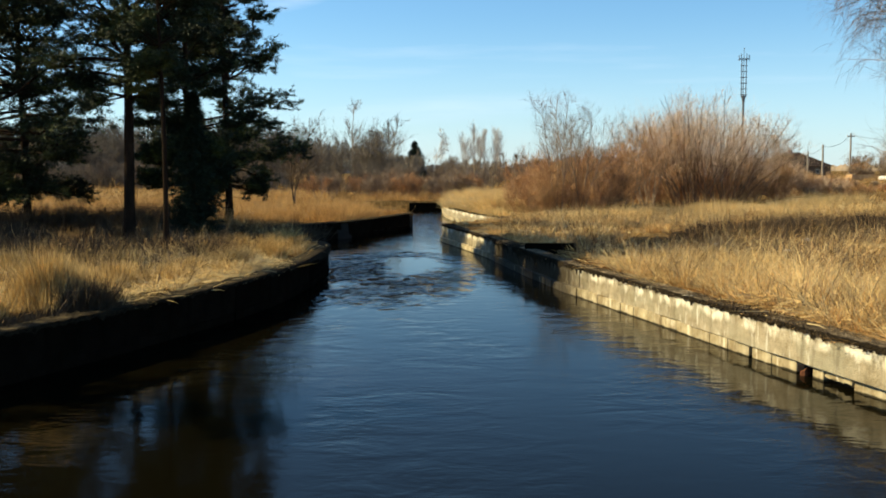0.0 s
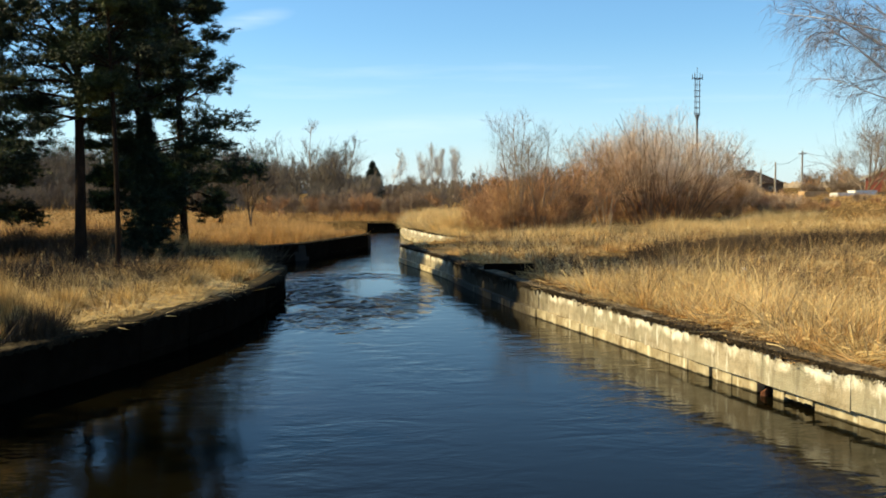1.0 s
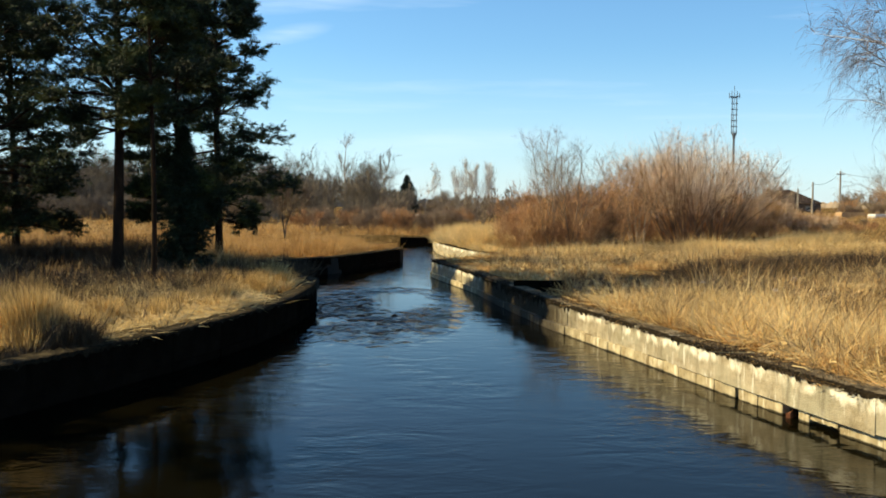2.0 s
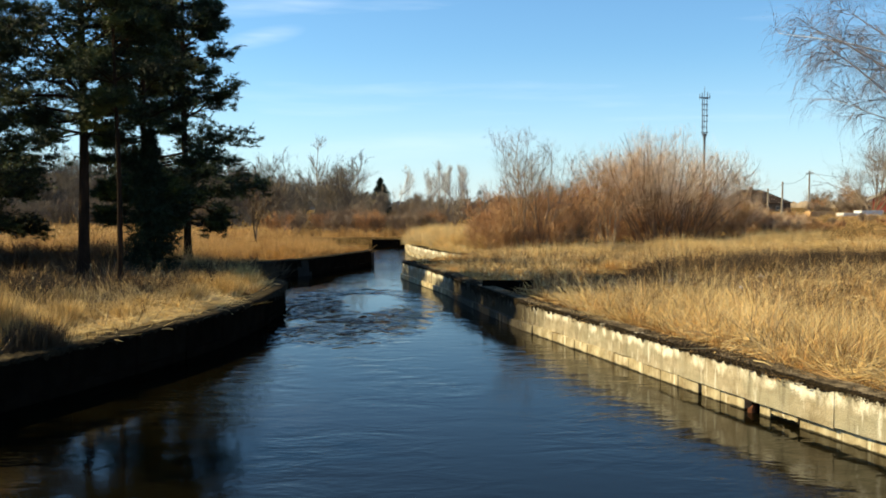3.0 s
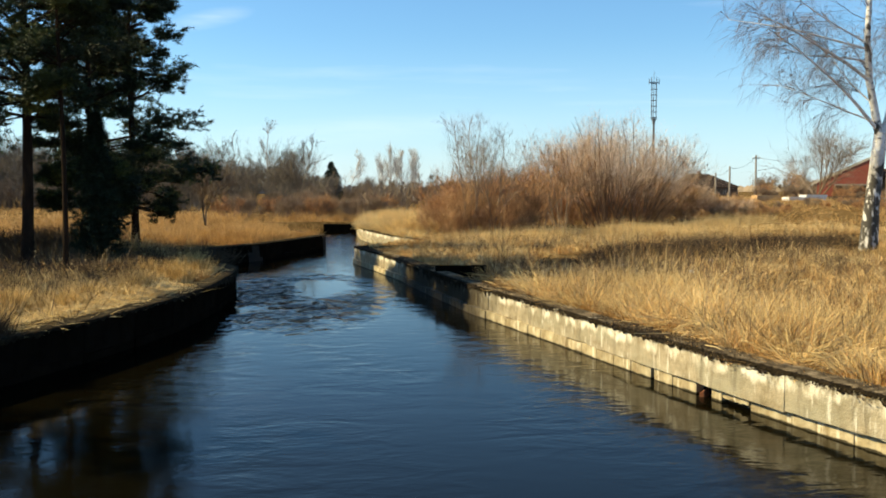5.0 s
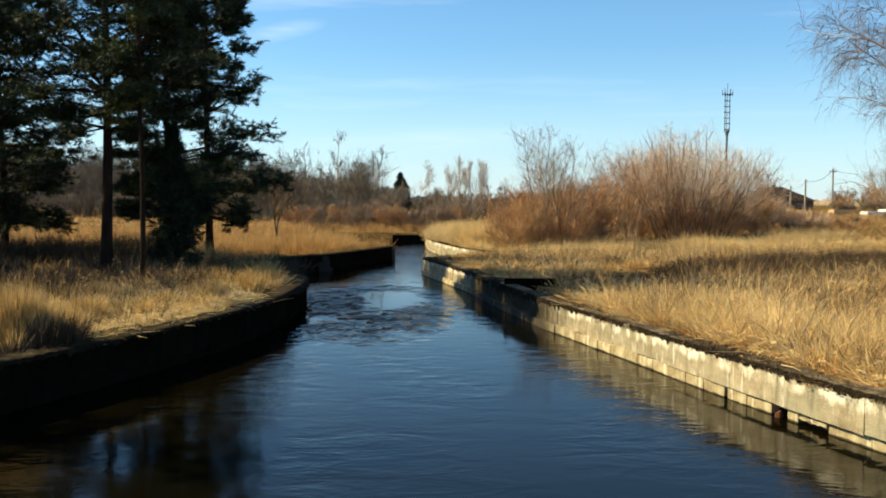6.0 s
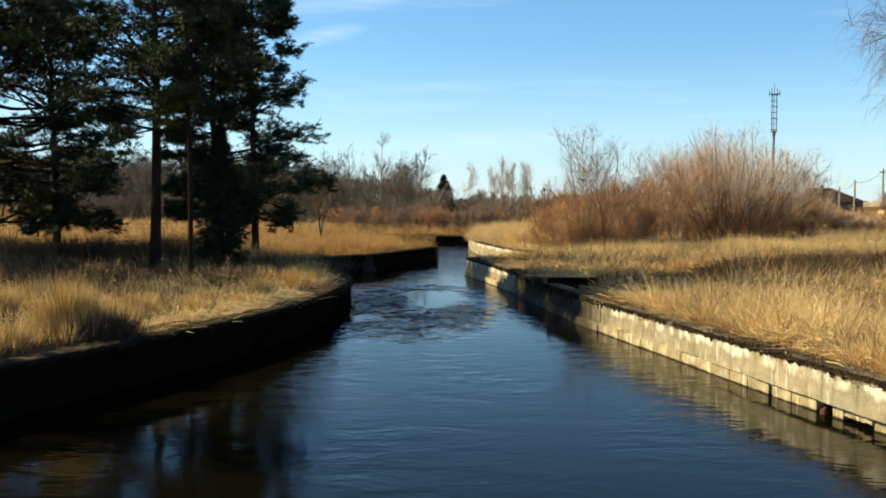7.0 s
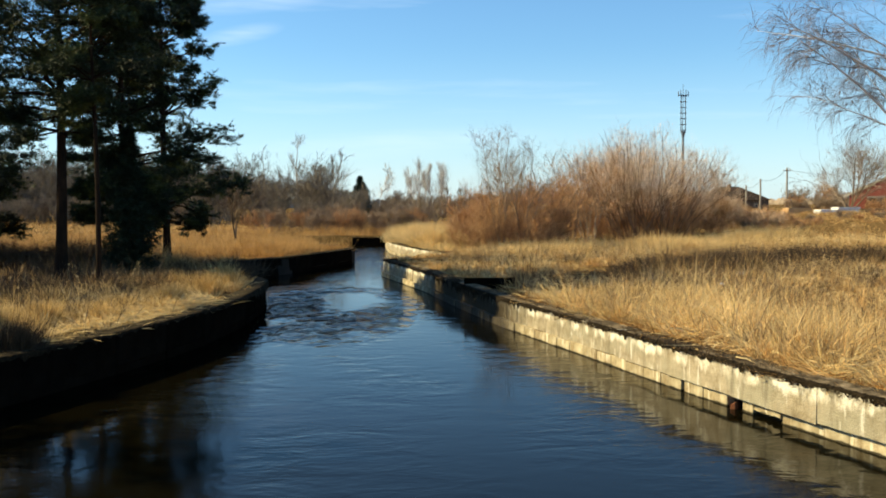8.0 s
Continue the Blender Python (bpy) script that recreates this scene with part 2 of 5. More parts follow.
for m in (CONCRETE, FOOTING):
    wall_shade(m, (0.028, 0.021, 0.012), 28.6, 6.0, 0.95)
# concrete of the walls facing away from the sun, their shade in its colour
SHADED_CONCRETE = mat("shaded_concrete", [(0.004, 0.003, 0.002), (0.010, 0.0075, 0.005)], 2.0, 0.9, 0.5, 25.0, each=0.2, specular=0.0)
JOINT = mat("joint_dirt", [(0.008, 0.007, 0.005), (0.02, 0.017, 0.012)], 6.0, 0.95)
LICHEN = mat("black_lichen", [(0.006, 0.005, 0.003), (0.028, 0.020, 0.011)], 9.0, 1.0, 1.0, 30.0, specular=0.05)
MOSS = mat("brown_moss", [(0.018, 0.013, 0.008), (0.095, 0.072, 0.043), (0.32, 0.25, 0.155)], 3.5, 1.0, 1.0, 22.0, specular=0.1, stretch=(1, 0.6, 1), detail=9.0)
# the same moss darkened, carrying the shade on the dark walls' tops
SHADED_MOSS = mat("shaded_moss", [(0.010, 0.008, 0.005), (0.035, 0.027, 0.015), (0.11, 0.085, 0.045)], 4.0, 1.0, 1.0, 22.0, specular=0.05, detail=9.0)
RUST = mat("rusty_brick", [(0.07, 0.022, 0.010), (0.26, 0.10, 0.04)], 12.0, 0.9, 0.4, 60.0)
STRAW = mat("dry_straw", [(0.15, 0.078, 0.026), (0.50, 0.305, 0.112), (0.78, 0.565, 0.27)], 1.1, 0.75, island=0.6, specular=0.2, glow_through=0.3)
STRAW_PALE = mat("pale_reed", [(0.52, 0.37, 0.155), (0.78, 0.60, 0.30)], 0.4, 0.75, island=0.3, specular=0.2, glow_through=0.35)
STRAW_OLIVE = mat("yellow_straw", [(0.15, 0.095, 0.035), (0.50, 0.34, 0.13), (0.80, 0.60, 0.29)], 1.1, 0.75, island=0.6, specular=0.2, glow_through=0.3)
STRAW_RUSSET = mat("russet_grass", [(0.30, 0.165, 0.055), (0.62, 0.40, 0.16)], 0.7, 0.8, island=0.4, specular=0.2, glow_through=0.35)
STALK = mat("dead_weed_stalk", [(0.10, 0.065, 0.035), (0.20, 0.14, 0.08)], 1.0, 0.85, island=0.4)
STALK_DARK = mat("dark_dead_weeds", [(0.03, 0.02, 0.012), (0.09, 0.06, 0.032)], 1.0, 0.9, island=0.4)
TWIG = mat("grey_brown_twig", [(0.15, 0.105, 0.07), (0.32, 0.235, 0.155)], 1.2, 0.85, island=0.35)
TWIG_RED = mat("red_brown_twig", [(0.24, 0.128, 0.057), (0.54, 0.31, 0.147)], 0.9, 0.85, island=0.6)
TWIG_ORANGE = mat("orange_willow_shoot", [(0.29, 0.165, 0.07), (0.52, 0.32, 0.155)], 0.9, 0.85, island=0.5)
TWIG_TAN = mat("tan_twig", [(0.38, 0.26, 0.16), (0.72, 0.55, 0.38)], 0.9, 0.85, island=0.6)
WILLOW_STEM = mat("dark_willow_stem", [(0.075, 0.042, 0.024), (0.20, 0.12, 0.065)], 1.2, 0.85, island=0.5)
WILLOW_TWIG = mat("willow_twig", [(0.36, 0.255, 0.17), (0.74, 0.57, 0.41)], 0.9, 0.85, island=0.6)
TWIG_DARK = mat("birch_twig", [(0.10, 0.078, 0.068), (0.25, 0.20, 0.175)], 2.0, 0.8, island=0.3)
BARK_DARK = mat("dark_bark", [(0.035, 0.025, 0.017), (0.10, 0.07, 0.045)], 7.0, 0.95, 0.9, 30.0, stretch=(1, 1, 0.3))
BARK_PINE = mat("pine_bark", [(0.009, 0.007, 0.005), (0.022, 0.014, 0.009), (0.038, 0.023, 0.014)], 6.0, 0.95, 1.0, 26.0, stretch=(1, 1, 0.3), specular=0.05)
# near-black tones hold the crowns' shade, the yellow-green tone paints sunlit patches
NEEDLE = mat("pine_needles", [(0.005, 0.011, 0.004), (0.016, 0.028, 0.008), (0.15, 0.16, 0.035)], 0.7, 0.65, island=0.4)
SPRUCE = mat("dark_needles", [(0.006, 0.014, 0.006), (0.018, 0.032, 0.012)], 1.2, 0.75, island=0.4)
FAR_TWIG = mat("distant_twig", [(0.17, 0.13, 0.09), (0.33, 0.255, 0.175)], 0.2, 0.9, island=0.3)
WOOD_TWIG = mat("grey_wood_twig", [(0.105, 0.085, 0.062), (0.25, 0.205, 0.15)], 0.2, 0.9, island=0.4)
FAR_PALE = mat("distant_pale_twig", [(0.46, 0.42, 0.37), (0.60, 0.55, 0.49)], 0.2, 0.9, island=0.25)
STEEL = mat("grey_steel", [(0.10, 0.11, 0.12), (0.19, 0.20, 0.21)], 3.0, 0.6, metal=0.3)
POLE_WOOD = mat("grey_pole_wood", [(0.20, 0.165, 0.125), (0.38, 0.33, 0.26)], 4.0, 0.9, stretch=(1, 1, 0.2))
ROOF_DARK = mat("dark_roofing", [(0.030, 0.022, 0.018), (0.065, 0.046, 0.036)], 1.5, 0.95, specular=0.05)
RED_WALL = mat("red_painted_boards", [(0.20, 0.05, 0.031), (0.31, 0.085, 0.052)], 2.5, 0.8, stretch=(4, 4, 0.4))
CREAM_WALL = mat("cream_plaster", [(0.42, 0.35, 0.25), (0.58, 0.50, 0.38)], 1.2, 0.9)
BROWN_WALL = mat("brown_boards", [(0.10, 0.065, 0.04), (0.18, 0.12, 0.075)], 2.5, 0.9, stretch=(4, 4, 0.4))
PANE = mat("dark_window_glass", [(0.02, 0.025, 0.03), (0.04, 0.045, 0.05)], 1.0, 0.1, specular=0.6)
WHITE = mat("white_paint", [(0.66, 0.64, 0.60), (0.80, 0.79, 0.76)], 1.5, 0.6)
TIMBER = mat("fresh_timber", [(0.42, 0.25, 0.11), (0.60, 0.40, 0.20)], 3.0, 0.8)


def birch_bark():
    m = mat("birch_bark", [(0.50, 0.46, 0.41), (0.76, 0.73, 0.68), (0.83, 0.81, 0.77)], 3.0, 0.75, 0.3, 25.0)
    n, l = m.node_tree.nodes, m.node_tree.links
    s = n["Principled BSDF"]
    base = s.inputs["Base Color"].links[0].from_socket
    where = n.new("ShaderNodeTexCoord")

    def marks(scale, stretch, low, high):
        w = n.new("ShaderNodeMapping")
        w.inputs["Scale"].default_value = stretch
        t = n.new("ShaderNodeTexNoise")
        t.inputs["Scale"].default_value, t.inputs["Detail"].default_value = scale, 5.0
        r = n.new("ShaderNodeMapRange")
        r.inputs["From Min"].default_value, r.inputs["From Max"].default_value = low, high
        l.new(where.outputs["Object"], w.inputs["Vector"])
        l.new(w.outputs["Vector"], t.inputs["Vector"])
        l.new(t.outputs["Fac"], r.inputs["Value"])
        return r.outputs["Result"]

    lenticels = marks(3.2, (1.0, 1.0, 6.0), 0.60, 0.66)
    # the old, cracked bark round the foot of the trunk
    split = n.new("ShaderNodeSeparateXYZ")
    l.new(where.outputs["Object"], split.inputs["Vector"])
    foot = n.new("ShaderNodeMapRange")
    foot.inputs["From Min"].default_value, foot.inputs["From Max"].default_value = 4.2, 2.4
    l.new(split.outputs["Z"], foot.inputs["Value"])
    cracks = marks(6.5, (1.0, 1.0, 0.45), 0.66, 0.52)
    both = n.new("ShaderNodeMath")
    both.operation = "MULTIPLY"
    l.new(foot.outputs["Result"], both.inputs[0])
    l.new(cracks, both.inputs[1])
    most = n.new("ShaderNodeMath")
    most.operation = "MAXIMUM"
    l.new(both.outputs["Value"], most.inputs[0])
    l.new(lenticels, most.inputs[1])
    # black scars and knots anywhere on the white bark
    scars = n.new("ShaderNodeMath")
    scars.operation = "MAXIMUM"
    l.new(most.outputs["Value"], scars.inputs[0])
    l.new(marks(2.6, (1.0, 1.0, 0.7), 0.53, 0.58), scars.inputs[1])
    mix = n.new("ShaderNodeMixRGB")
    mix.inputs["Color2"].default_value = (0.055, 0.048, 0.038, 1)
    l.new(scars.outputs["Value"], mix.inputs["Fac"])
    l.new(base, mix.inputs["Color1"])
    l.new(mix.outputs["Color"], s.inputs["Base Color"])
    return m


BIRCH = birch_bark()
BIRCH_LIMB = mat("young_birch_bark", [(0.50, 0.46, 0.42), (0.80, 0.77, 0.73), (0.87, 0.85, 0.82)], 2.5, 0.7, 0.2, 25.0)


# ---- mesh helpers ----
def mesh(name, verts, faces, material, smooth=False):
    """A mesh from arrays; all faces have the same number of corners."""
    verts, faces = np.asarray(verts, np.float32).reshape(-1, 3), np.asarray(faces, np.int32)
    k = faces.shape[1]
    me = bpy.data.meshes.new(name)
    me.vertices.add(len(verts))
    me.vertices.foreach_set("co", verts.ravel())
    me.loops.add(faces.size)
    me.loops.foreach_set("vertex_index", faces.ravel())
    me.polygons.add(len(faces))
    me.polygons.foreach_set("loop_start", np.arange(0, faces.size, k, dtype=np.int32))
    me.polygons.foreach_set("use_smooth", np.full(len(faces), smooth))
    me.update(calc_edges=True)
    me.materials.append(material)
    return me


def thing(name, label, category, where=(0, 0, 0), turn=0.0, group=""):
    ob = new(name)
    ob.matrix_world = pose(*where, 0, 0, turn)
    return tagged(ob, label, category, group)


def hang(name, me, parent, label=""):
    ob = new(name, me)
    ob.parent = parent
    return tagged(ob, label)


def part(name, bm, material, parent, label=""):
    me = bpy.data.meshes.new(name)
    bm.to_mesh(me)
    bm.free()
    me.materials.append(material)
    return hang(name, me, parent, label)


def box(x0, x1, y0, y1, z0, z1, bevel=0.0):
    bm = bmesh.new()
    bmesh.ops.create_cube(bm, size=1, matrix=Matrix.Translation(((x0 + x1) / 2, (y0 + y1) / 2, (z0 + z1) / 2)) @ Matrix.Diagonal((x1 - x0, y1 - y0, z1 - z0, 1)))
    if bevel:
        bmesh.ops.bevel(bm, geom=bm.edges[:], offset=bevel, segments=1, affect="EDGES")
    return bm


def rod(a, b, r0, r1, sides=8):
    a, b = Vector(a), Vector(b)
    bm = bmesh.new()
    m = Matrix.Translation((a + b) / 2) @ (b - a).to_track_quat("Z", "Y").to_matrix().to_4x4()
    bmesh.ops.create_cone(bm, cap_ends=True, segments=sides, radius1=r0, radius2=r1, depth=(b - a).length, matrix=m)
    return bm


def unit(v):
    return v / np.maximum(np.linalg.norm(v, axis=-1, keepdims=True), 1e-9)


def grow(rng, starts, ways, lengths, steps, wander=0.15, lift=0.0):
    """Shoots as polylines (n, steps + 1, 3). lift: how far each step bends up (or down, below 0)."""
    pts = [starts]
    d = unit(ways)
    step = (lengths / steps)[:, None]
    for _ in range(steps):
        d = unit(d + rng.normal(0, wander, d.shape) + np.array((0, 0, lift)))
        pts.append(pts[-1] + d * step)
    return np.stack(pts, 1)


def sprout(rng, pts, count, low, high, angle):
    """Starting points and ways of count side shoots on every polyline, and where along it they leave."""
    n, k = pts.shape[0], pts.shape[1] - 1
    owner = np.repeat(np.arange(n), count)
    u = rng.uniform(low, high, len(owner))
    i = np.minimum((u * k).astype(int), k - 1)
    w = (u * k - i)[:, None]
    a, b = pts[owner, i], pts[owner, i + 1]
    d = unit(b - a)
    side = unit(np.cross(d, rng.normal(0, 1, d.shape)))
    turn = (np.radians(angle) * rng.uniform(0.6, 1.3, len(owner)))[:, None]
    return a * (1 - w) + b * w, d * np.cos(turn) + side * np.sin(turn), u, owner


def shoots(pts, r0, r1, sides=3):
    """Tapered tubes along polylines (n, k, 3), with radii r0 (n) at the foot and r1 at the tip: vertices and quads."""
    n, k, _ = pts.shape
    d = unit(np.gradient(pts, axis=1))
    ref = np.where(np.abs(d[..., 2:3]) > 0.9, np.array((1.0, 0, 0)), np.array((0, 0, 1.0)))
    u = unit(np.cross(d, ref))
    v = np.cross(d, u)
    a = np.arange(sides) * 2 * np.pi / sides
    w = np.linspace(0, 1, k)[None, :]
    r = (np.asarray(r0).reshape(-1, 1) * (1 - w) + np.asarray(r1).reshape(-1, 1) * w)[..., None, None]
    ring = pts[:, :, None, :] + r * (u[:, :, None, :] * np.cos(a)[:, None] + v[:, :, None, :] * np.sin(a)[:, None])
    base = (np.arange(n)[:, None, None] * k + np.arange(k - 1)[None, :, None]) * sides
    i, j = np.arange(sides)[None, None, :], (np.arange(sides) + 1)[None, None, :] % sides
    quads = np.stack(np.broadcast_arrays(base + i, base + j, base + sides + j, base + sides + i), -1).reshape(-1, 4)
    return ring.reshape(-1, 3), quads


def halved(verts, quads):
    return verts, np.concatenate([quads[:, [0, 1, 2]], quads[:, [0, 2, 3]]])


def join(*pieces):
    verts, faces, at = [], [], 0
    for v, f in pieces:
        verts.append(v)
        faces.append(f + at)
        at += len(v)
    return np.concatenate(verts), np.concatenate(faces)


def spikes(rng, pts, r):
    """Fine twigs as flat tapered slips along polylines: one bent strip each, ending in a point. As triangles."""
    n, k, _ = pts.shape
    a, m, e = pts[:, 0], pts[:, k // 2], pts[:, -1]
    side = unit(np.cross(e - a, rng.normal(0, 1, (n, 3)))) * r
    v = np.stack([a - side, a + side, m + side * 0.7, m - side * 0.7, e], 1).reshape(-1, 3)
    o = (np.arange(n) * 5)[:, None, None]
    return v, (np.array([[0, 1, 2], [0, 2, 3], [3, 2, 4]])[None] + o).reshape(-1, 3)


def slips(rng, pts, r):
    """The finest twigs: one thin triangle each."""
    a, e = pts[:, 0], pts[:, -1]
    side = unit(np.cross(e - a, rng.normal(0, 1, a.shape))) * r
    v = np.stack([a - side, a + side, e], 1).reshape(-1, 3)
    return v, np.arange(len(v)).reshape(-1, 3)


def blades(rng, base, ways, lengths, widths, droop):
    """Grass blades: two bent pieces each, narrowing to a tip. As triangles."""
    n = len(base)
    ways = unit(ways)
    side = unit(np.cross(ways, rng.normal(0, 1, (n, 3)))) * widths[:, None] * 0.5
    mid = base + ways * (lengths * 0.55)[:, None]
    lean = unit(ways + np.stack([ways[:, 0] * droop, ways[:, 1] * droop, -0.35 * droop], 1) + rng.normal(0, 0.12, (n, 3)))
    tip = mid + lean * (lengths * 0.45)[:, None]
    v = np.stack([base - side, base + side, mid - side * 0.75, mid + side * 0.75, tip], 1).reshape(-1, 3)
    o = (np.arange(n) * 5)[:, None, None]
    f = (np.array([[0, 1, 3], [0, 3, 2], [2, 3, 4]])[None] + o).reshape(-1, 3)
    return v, f


# ---- plan: the two water lines, as x over y ----
RIGHT_LINE = [(-80, 7.8), (0, 8.0), (6, 7.55), (10.5, 6.5), (13.2, 5.8), (16, 5.2), (19.7, 4.55), (24.8, 3.6), (29, 3.03), (34.5, 2.4), (38.5, 1.72), (41.3, 1.2), (43.2, 0.95), (44.0, 1.9), (45.5, 3.8), (48, 4.4), (49.6, 4.0), (53, 3.2), (58, 2.4), (62, 1.95), (66, 1.9), (74, 2.0)]
LEFT_LINE = [(-80, -9.5), (0, -9.3), (8, -8.3), (13.2, -6.32), (15.25, -5.49), (18.1, -4.42), (20.2, -3.78), (22.2, -3.3), (25, -2.9), (28.5, -2.72), (31.0, -2.72), (33, -3.5), (36, -5.2), (40, -5.2), (42.5, -4.15), (44.2, -3.08), (48, -1.7), (51.2, -0.66), (52.9, -0.08), (54, -0.5), (58, -1.5), (62, -2.5), (66, -3.5), (69.6, -4.5)]
END = 74.0


def line_x(line, y):
    return np.interp(y, [p[0] for p in line], [p[1] for p in line])


def lumps(x, y, scale, seed=0.0):
    return np.array([noise.noise((a / scale + seed, b / scale, seed)) for a, b in zip(np.ravel(x), np.ravel(y))]).reshape(np.shape(x))


DITCH_RIGHT = ((3.7, 28.1), (25.0, 43.5))
DITCH_LEFT = ((-34.0, 44.0), (-9.5, 42.5))


def to_line(x, y, ends):
    (ax, ay), (bx, by) = ends
    lx, ly = bx - ax, by - ay
    u = np.clip(((x - ax) * lx + (y - ay) * ly) / (lx * lx + ly * ly), 0, 1)
    return np.hypot(x - ax - u * lx, y - ay - u * ly)


def bank(x, y):
    """The height of the land at (x, y)."""
    x, y = np.asarray(x, float), np.asarray(y, float)
    h = 0.70 + 0.16 * lumps(x, y, 7.0, 3.1) * np.clip((y + 20) / 40, 0, 1) + 0.07 * lumps(x, y, 1.7, 8.2)
    h = h + 1.2 * np.clip((x - 20) / 32, 0, 1) + 0.25 * np.clip((-x - 15) / 40, 0, 1)
    h = h - 0.30 * np.exp(-((x - 20.6) ** 2 + (y - 35.4) ** 2) / 9.0)
    h = h - 0.75 * np.exp(-(to_line(x, y, DITCH_RIGHT) / 1.0) ** 2) * np.clip(1.3 - (x - 3.7) / 5, 0.15, 1) - 0.6 * np.exp(-(to_line(x, y, DITCH_LEFT) / 1.3) ** 2)
    return h


def make_ground():
    ys = np.concatenate([[-900, -300, -80], np.arange(-40, 6, 4.0), np.arange(6, 72, 0.5), [END - 0.02, END + 0.02], np.arange(72, 140, 3.0), [150, 170, 200, 250, 320, 420, 600, 900, 1500, 3000]])
    ys = np.unique(ys)
    out = np.concatenate([[0.30, 0.32], 0.4 + np.arange(0, 12, 0.5), 12.6 + np.arange(0, 30, 1.5), 44 + np.arange(0, 60, 6.0), [120, 160, 240, 400, 800, 1600, 3000]])
    xl, xr = line_x(LEFT_LINE, ys), line_x(RIGHT_LINE, ys)
    xl, xr = np.where(ys > END, -4.5, xl), np.where(ys > END, 2.0, xr)
    left = xl[:, None] - out[::-1][None, :]
    bed = xl[:, None] - 0.28 + (xr - xl + 0.56)[:, None] * np.linspace(0, 1, 14)[None, :]
    right = xr[:, None] + out[None, :]
    x = np.concatenate([left, bed, right], 1)
    y = np.repeat(ys[:, None], x.shape[1], 1)
    z = bank(x, y)
    k = len(out)
    wet = np.zeros_like(z, bool)
    wet[:, k:k + 14] = (ys < END)[:, None]
    wet[:, k - 1] |= ys < END
    wet[:, k + 14] |= ys < END
    z = np.where(wet, -1.1, z)
    r, c = z.shape
    i = (np.arange(r - 1)[:, None] * c + np.arange(c - 1)[None, :]).ravel()
    quads = np.stack([i, i + 1, i + c + 1, i + c], 1)
    me = mesh("ground", np.stack([x, y, z], -1), quads, SOIL, True)
    tagged(new("ground", me), "rough turf and straw covered river banks and field", "ground", kind="structure")


make_ground()
wy = np.linspace(-80, END, 120)
wx = np.stack([line_x(LEFT_LINE, wy) - 0.2, line_x(RIGHT_LINE, wy) + 0.2], 1)
wv = np.stack([wx, np.repeat(wy[:, None], 2, 1), np.zeros_like(wx)], -1)
wi = np.arange(len(wy) - 1) * 2
tagged(new("water", mesh("water", wv, np.stack([wi, wi + 1, wi + 3, wi + 2], 1), WATER)), "dark slow river water with ripples mirroring the sky", "river", kind="structure")


# ---- retaining walls ----
def along(line, y0, y1, flip):
    """A dense run of points on a water line from y0 to y1."""
    ys = np.unique(np.concatenate([[p[0] for p in line if y0 < p[0] < y1], np.linspace(y0, y1, 160)]))
    p = np.stack([line_x(line, ys), ys], 1)
    q = p.copy()
    for i in range(len(p)):
        near = np.abs(np.arange(len(p)) - i) <= 3
        q[i] = p[near].mean(0)
    return q[::-1] if flip else q


def block_mesh(name, length, depth, low, high, material, seed, chip, joint=0.004):
    """A cast block with its front in the plane y = 0, worn at the edges."""
    rng = np.random.default_rng(seed)
    bm = box(joint, length - joint, 0, depth, low, high)
    bmesh.ops.subdivide_edges(bm, edges=[e for e in bm.edges if abs(e.verts[0].co.x - e.verts[1].co.x) > 0.3], cuts=5)
    worn = [e for e in bm.edges if e.calc_face_angle(0) > 1 and (joint > 0.001 or abs(e.verts[0].co.x - e.verts[1].co.x) > 0.1)]
    bmesh.ops.bevel(bm, geom=worn, offset=0.012 if high > 0.4 else 0.007, segments=1, affect="EDGES")
    for v in bm.verts:
        v.co += Vector(rng.normal(0, chip, 3))
    me = bpy.data.meshes.new(name)
    bm.to_mesh(me)
    bm.free()
    me.materials.append(material)
    return me


UPPER = [block_mesh("block", 1.9, 0.42, 0.19, 0.69, CONCRETE, s, 0.006, 0.0005) for s in range(4)]
LOWER = [block_mesh("panel", 0.66, 0.25, -0.7, 0.20, FOOTING, 10 + s, 0.004) for s in range(4)]
BROKEN = block_mesh("panel", 0.66, 0.25, 0.105, 0.20, FOOTING, 15, 0.014)
UPPER_SHADED = [block_mesh("block", 1.9, 0.42, 0.17, 0.74, SHADED_CONCRETE, 20 + s, 0.010) for s in range(3)]
LOWER_SHADED = [block_mesh("panel", 1.9, 0.36, -0.7, 0.17, SHADED_CONCRETE, 30 + s, 0.008) for s in range(3)]


def seat(path, s0, s1):
    """Pose of a piece that fronts the water from s0 to s1 metres along the path (water on its right-hand side, x along the path)."""
    run = np.concatenate([[0], np.cumsum(np.hypot(*np.diff(path, axis=0).T))])
    a = np.array([np.interp(s0, run, path[:, i]) for i in (0, 1)])
    b = np.array([np.interp(s1, run, path[:, i]) for i in (0, 1)])
    d = b - a
    return a, math.degrees(math.atan2(d[1], d[0])), np.hypot(*d), run[-1]


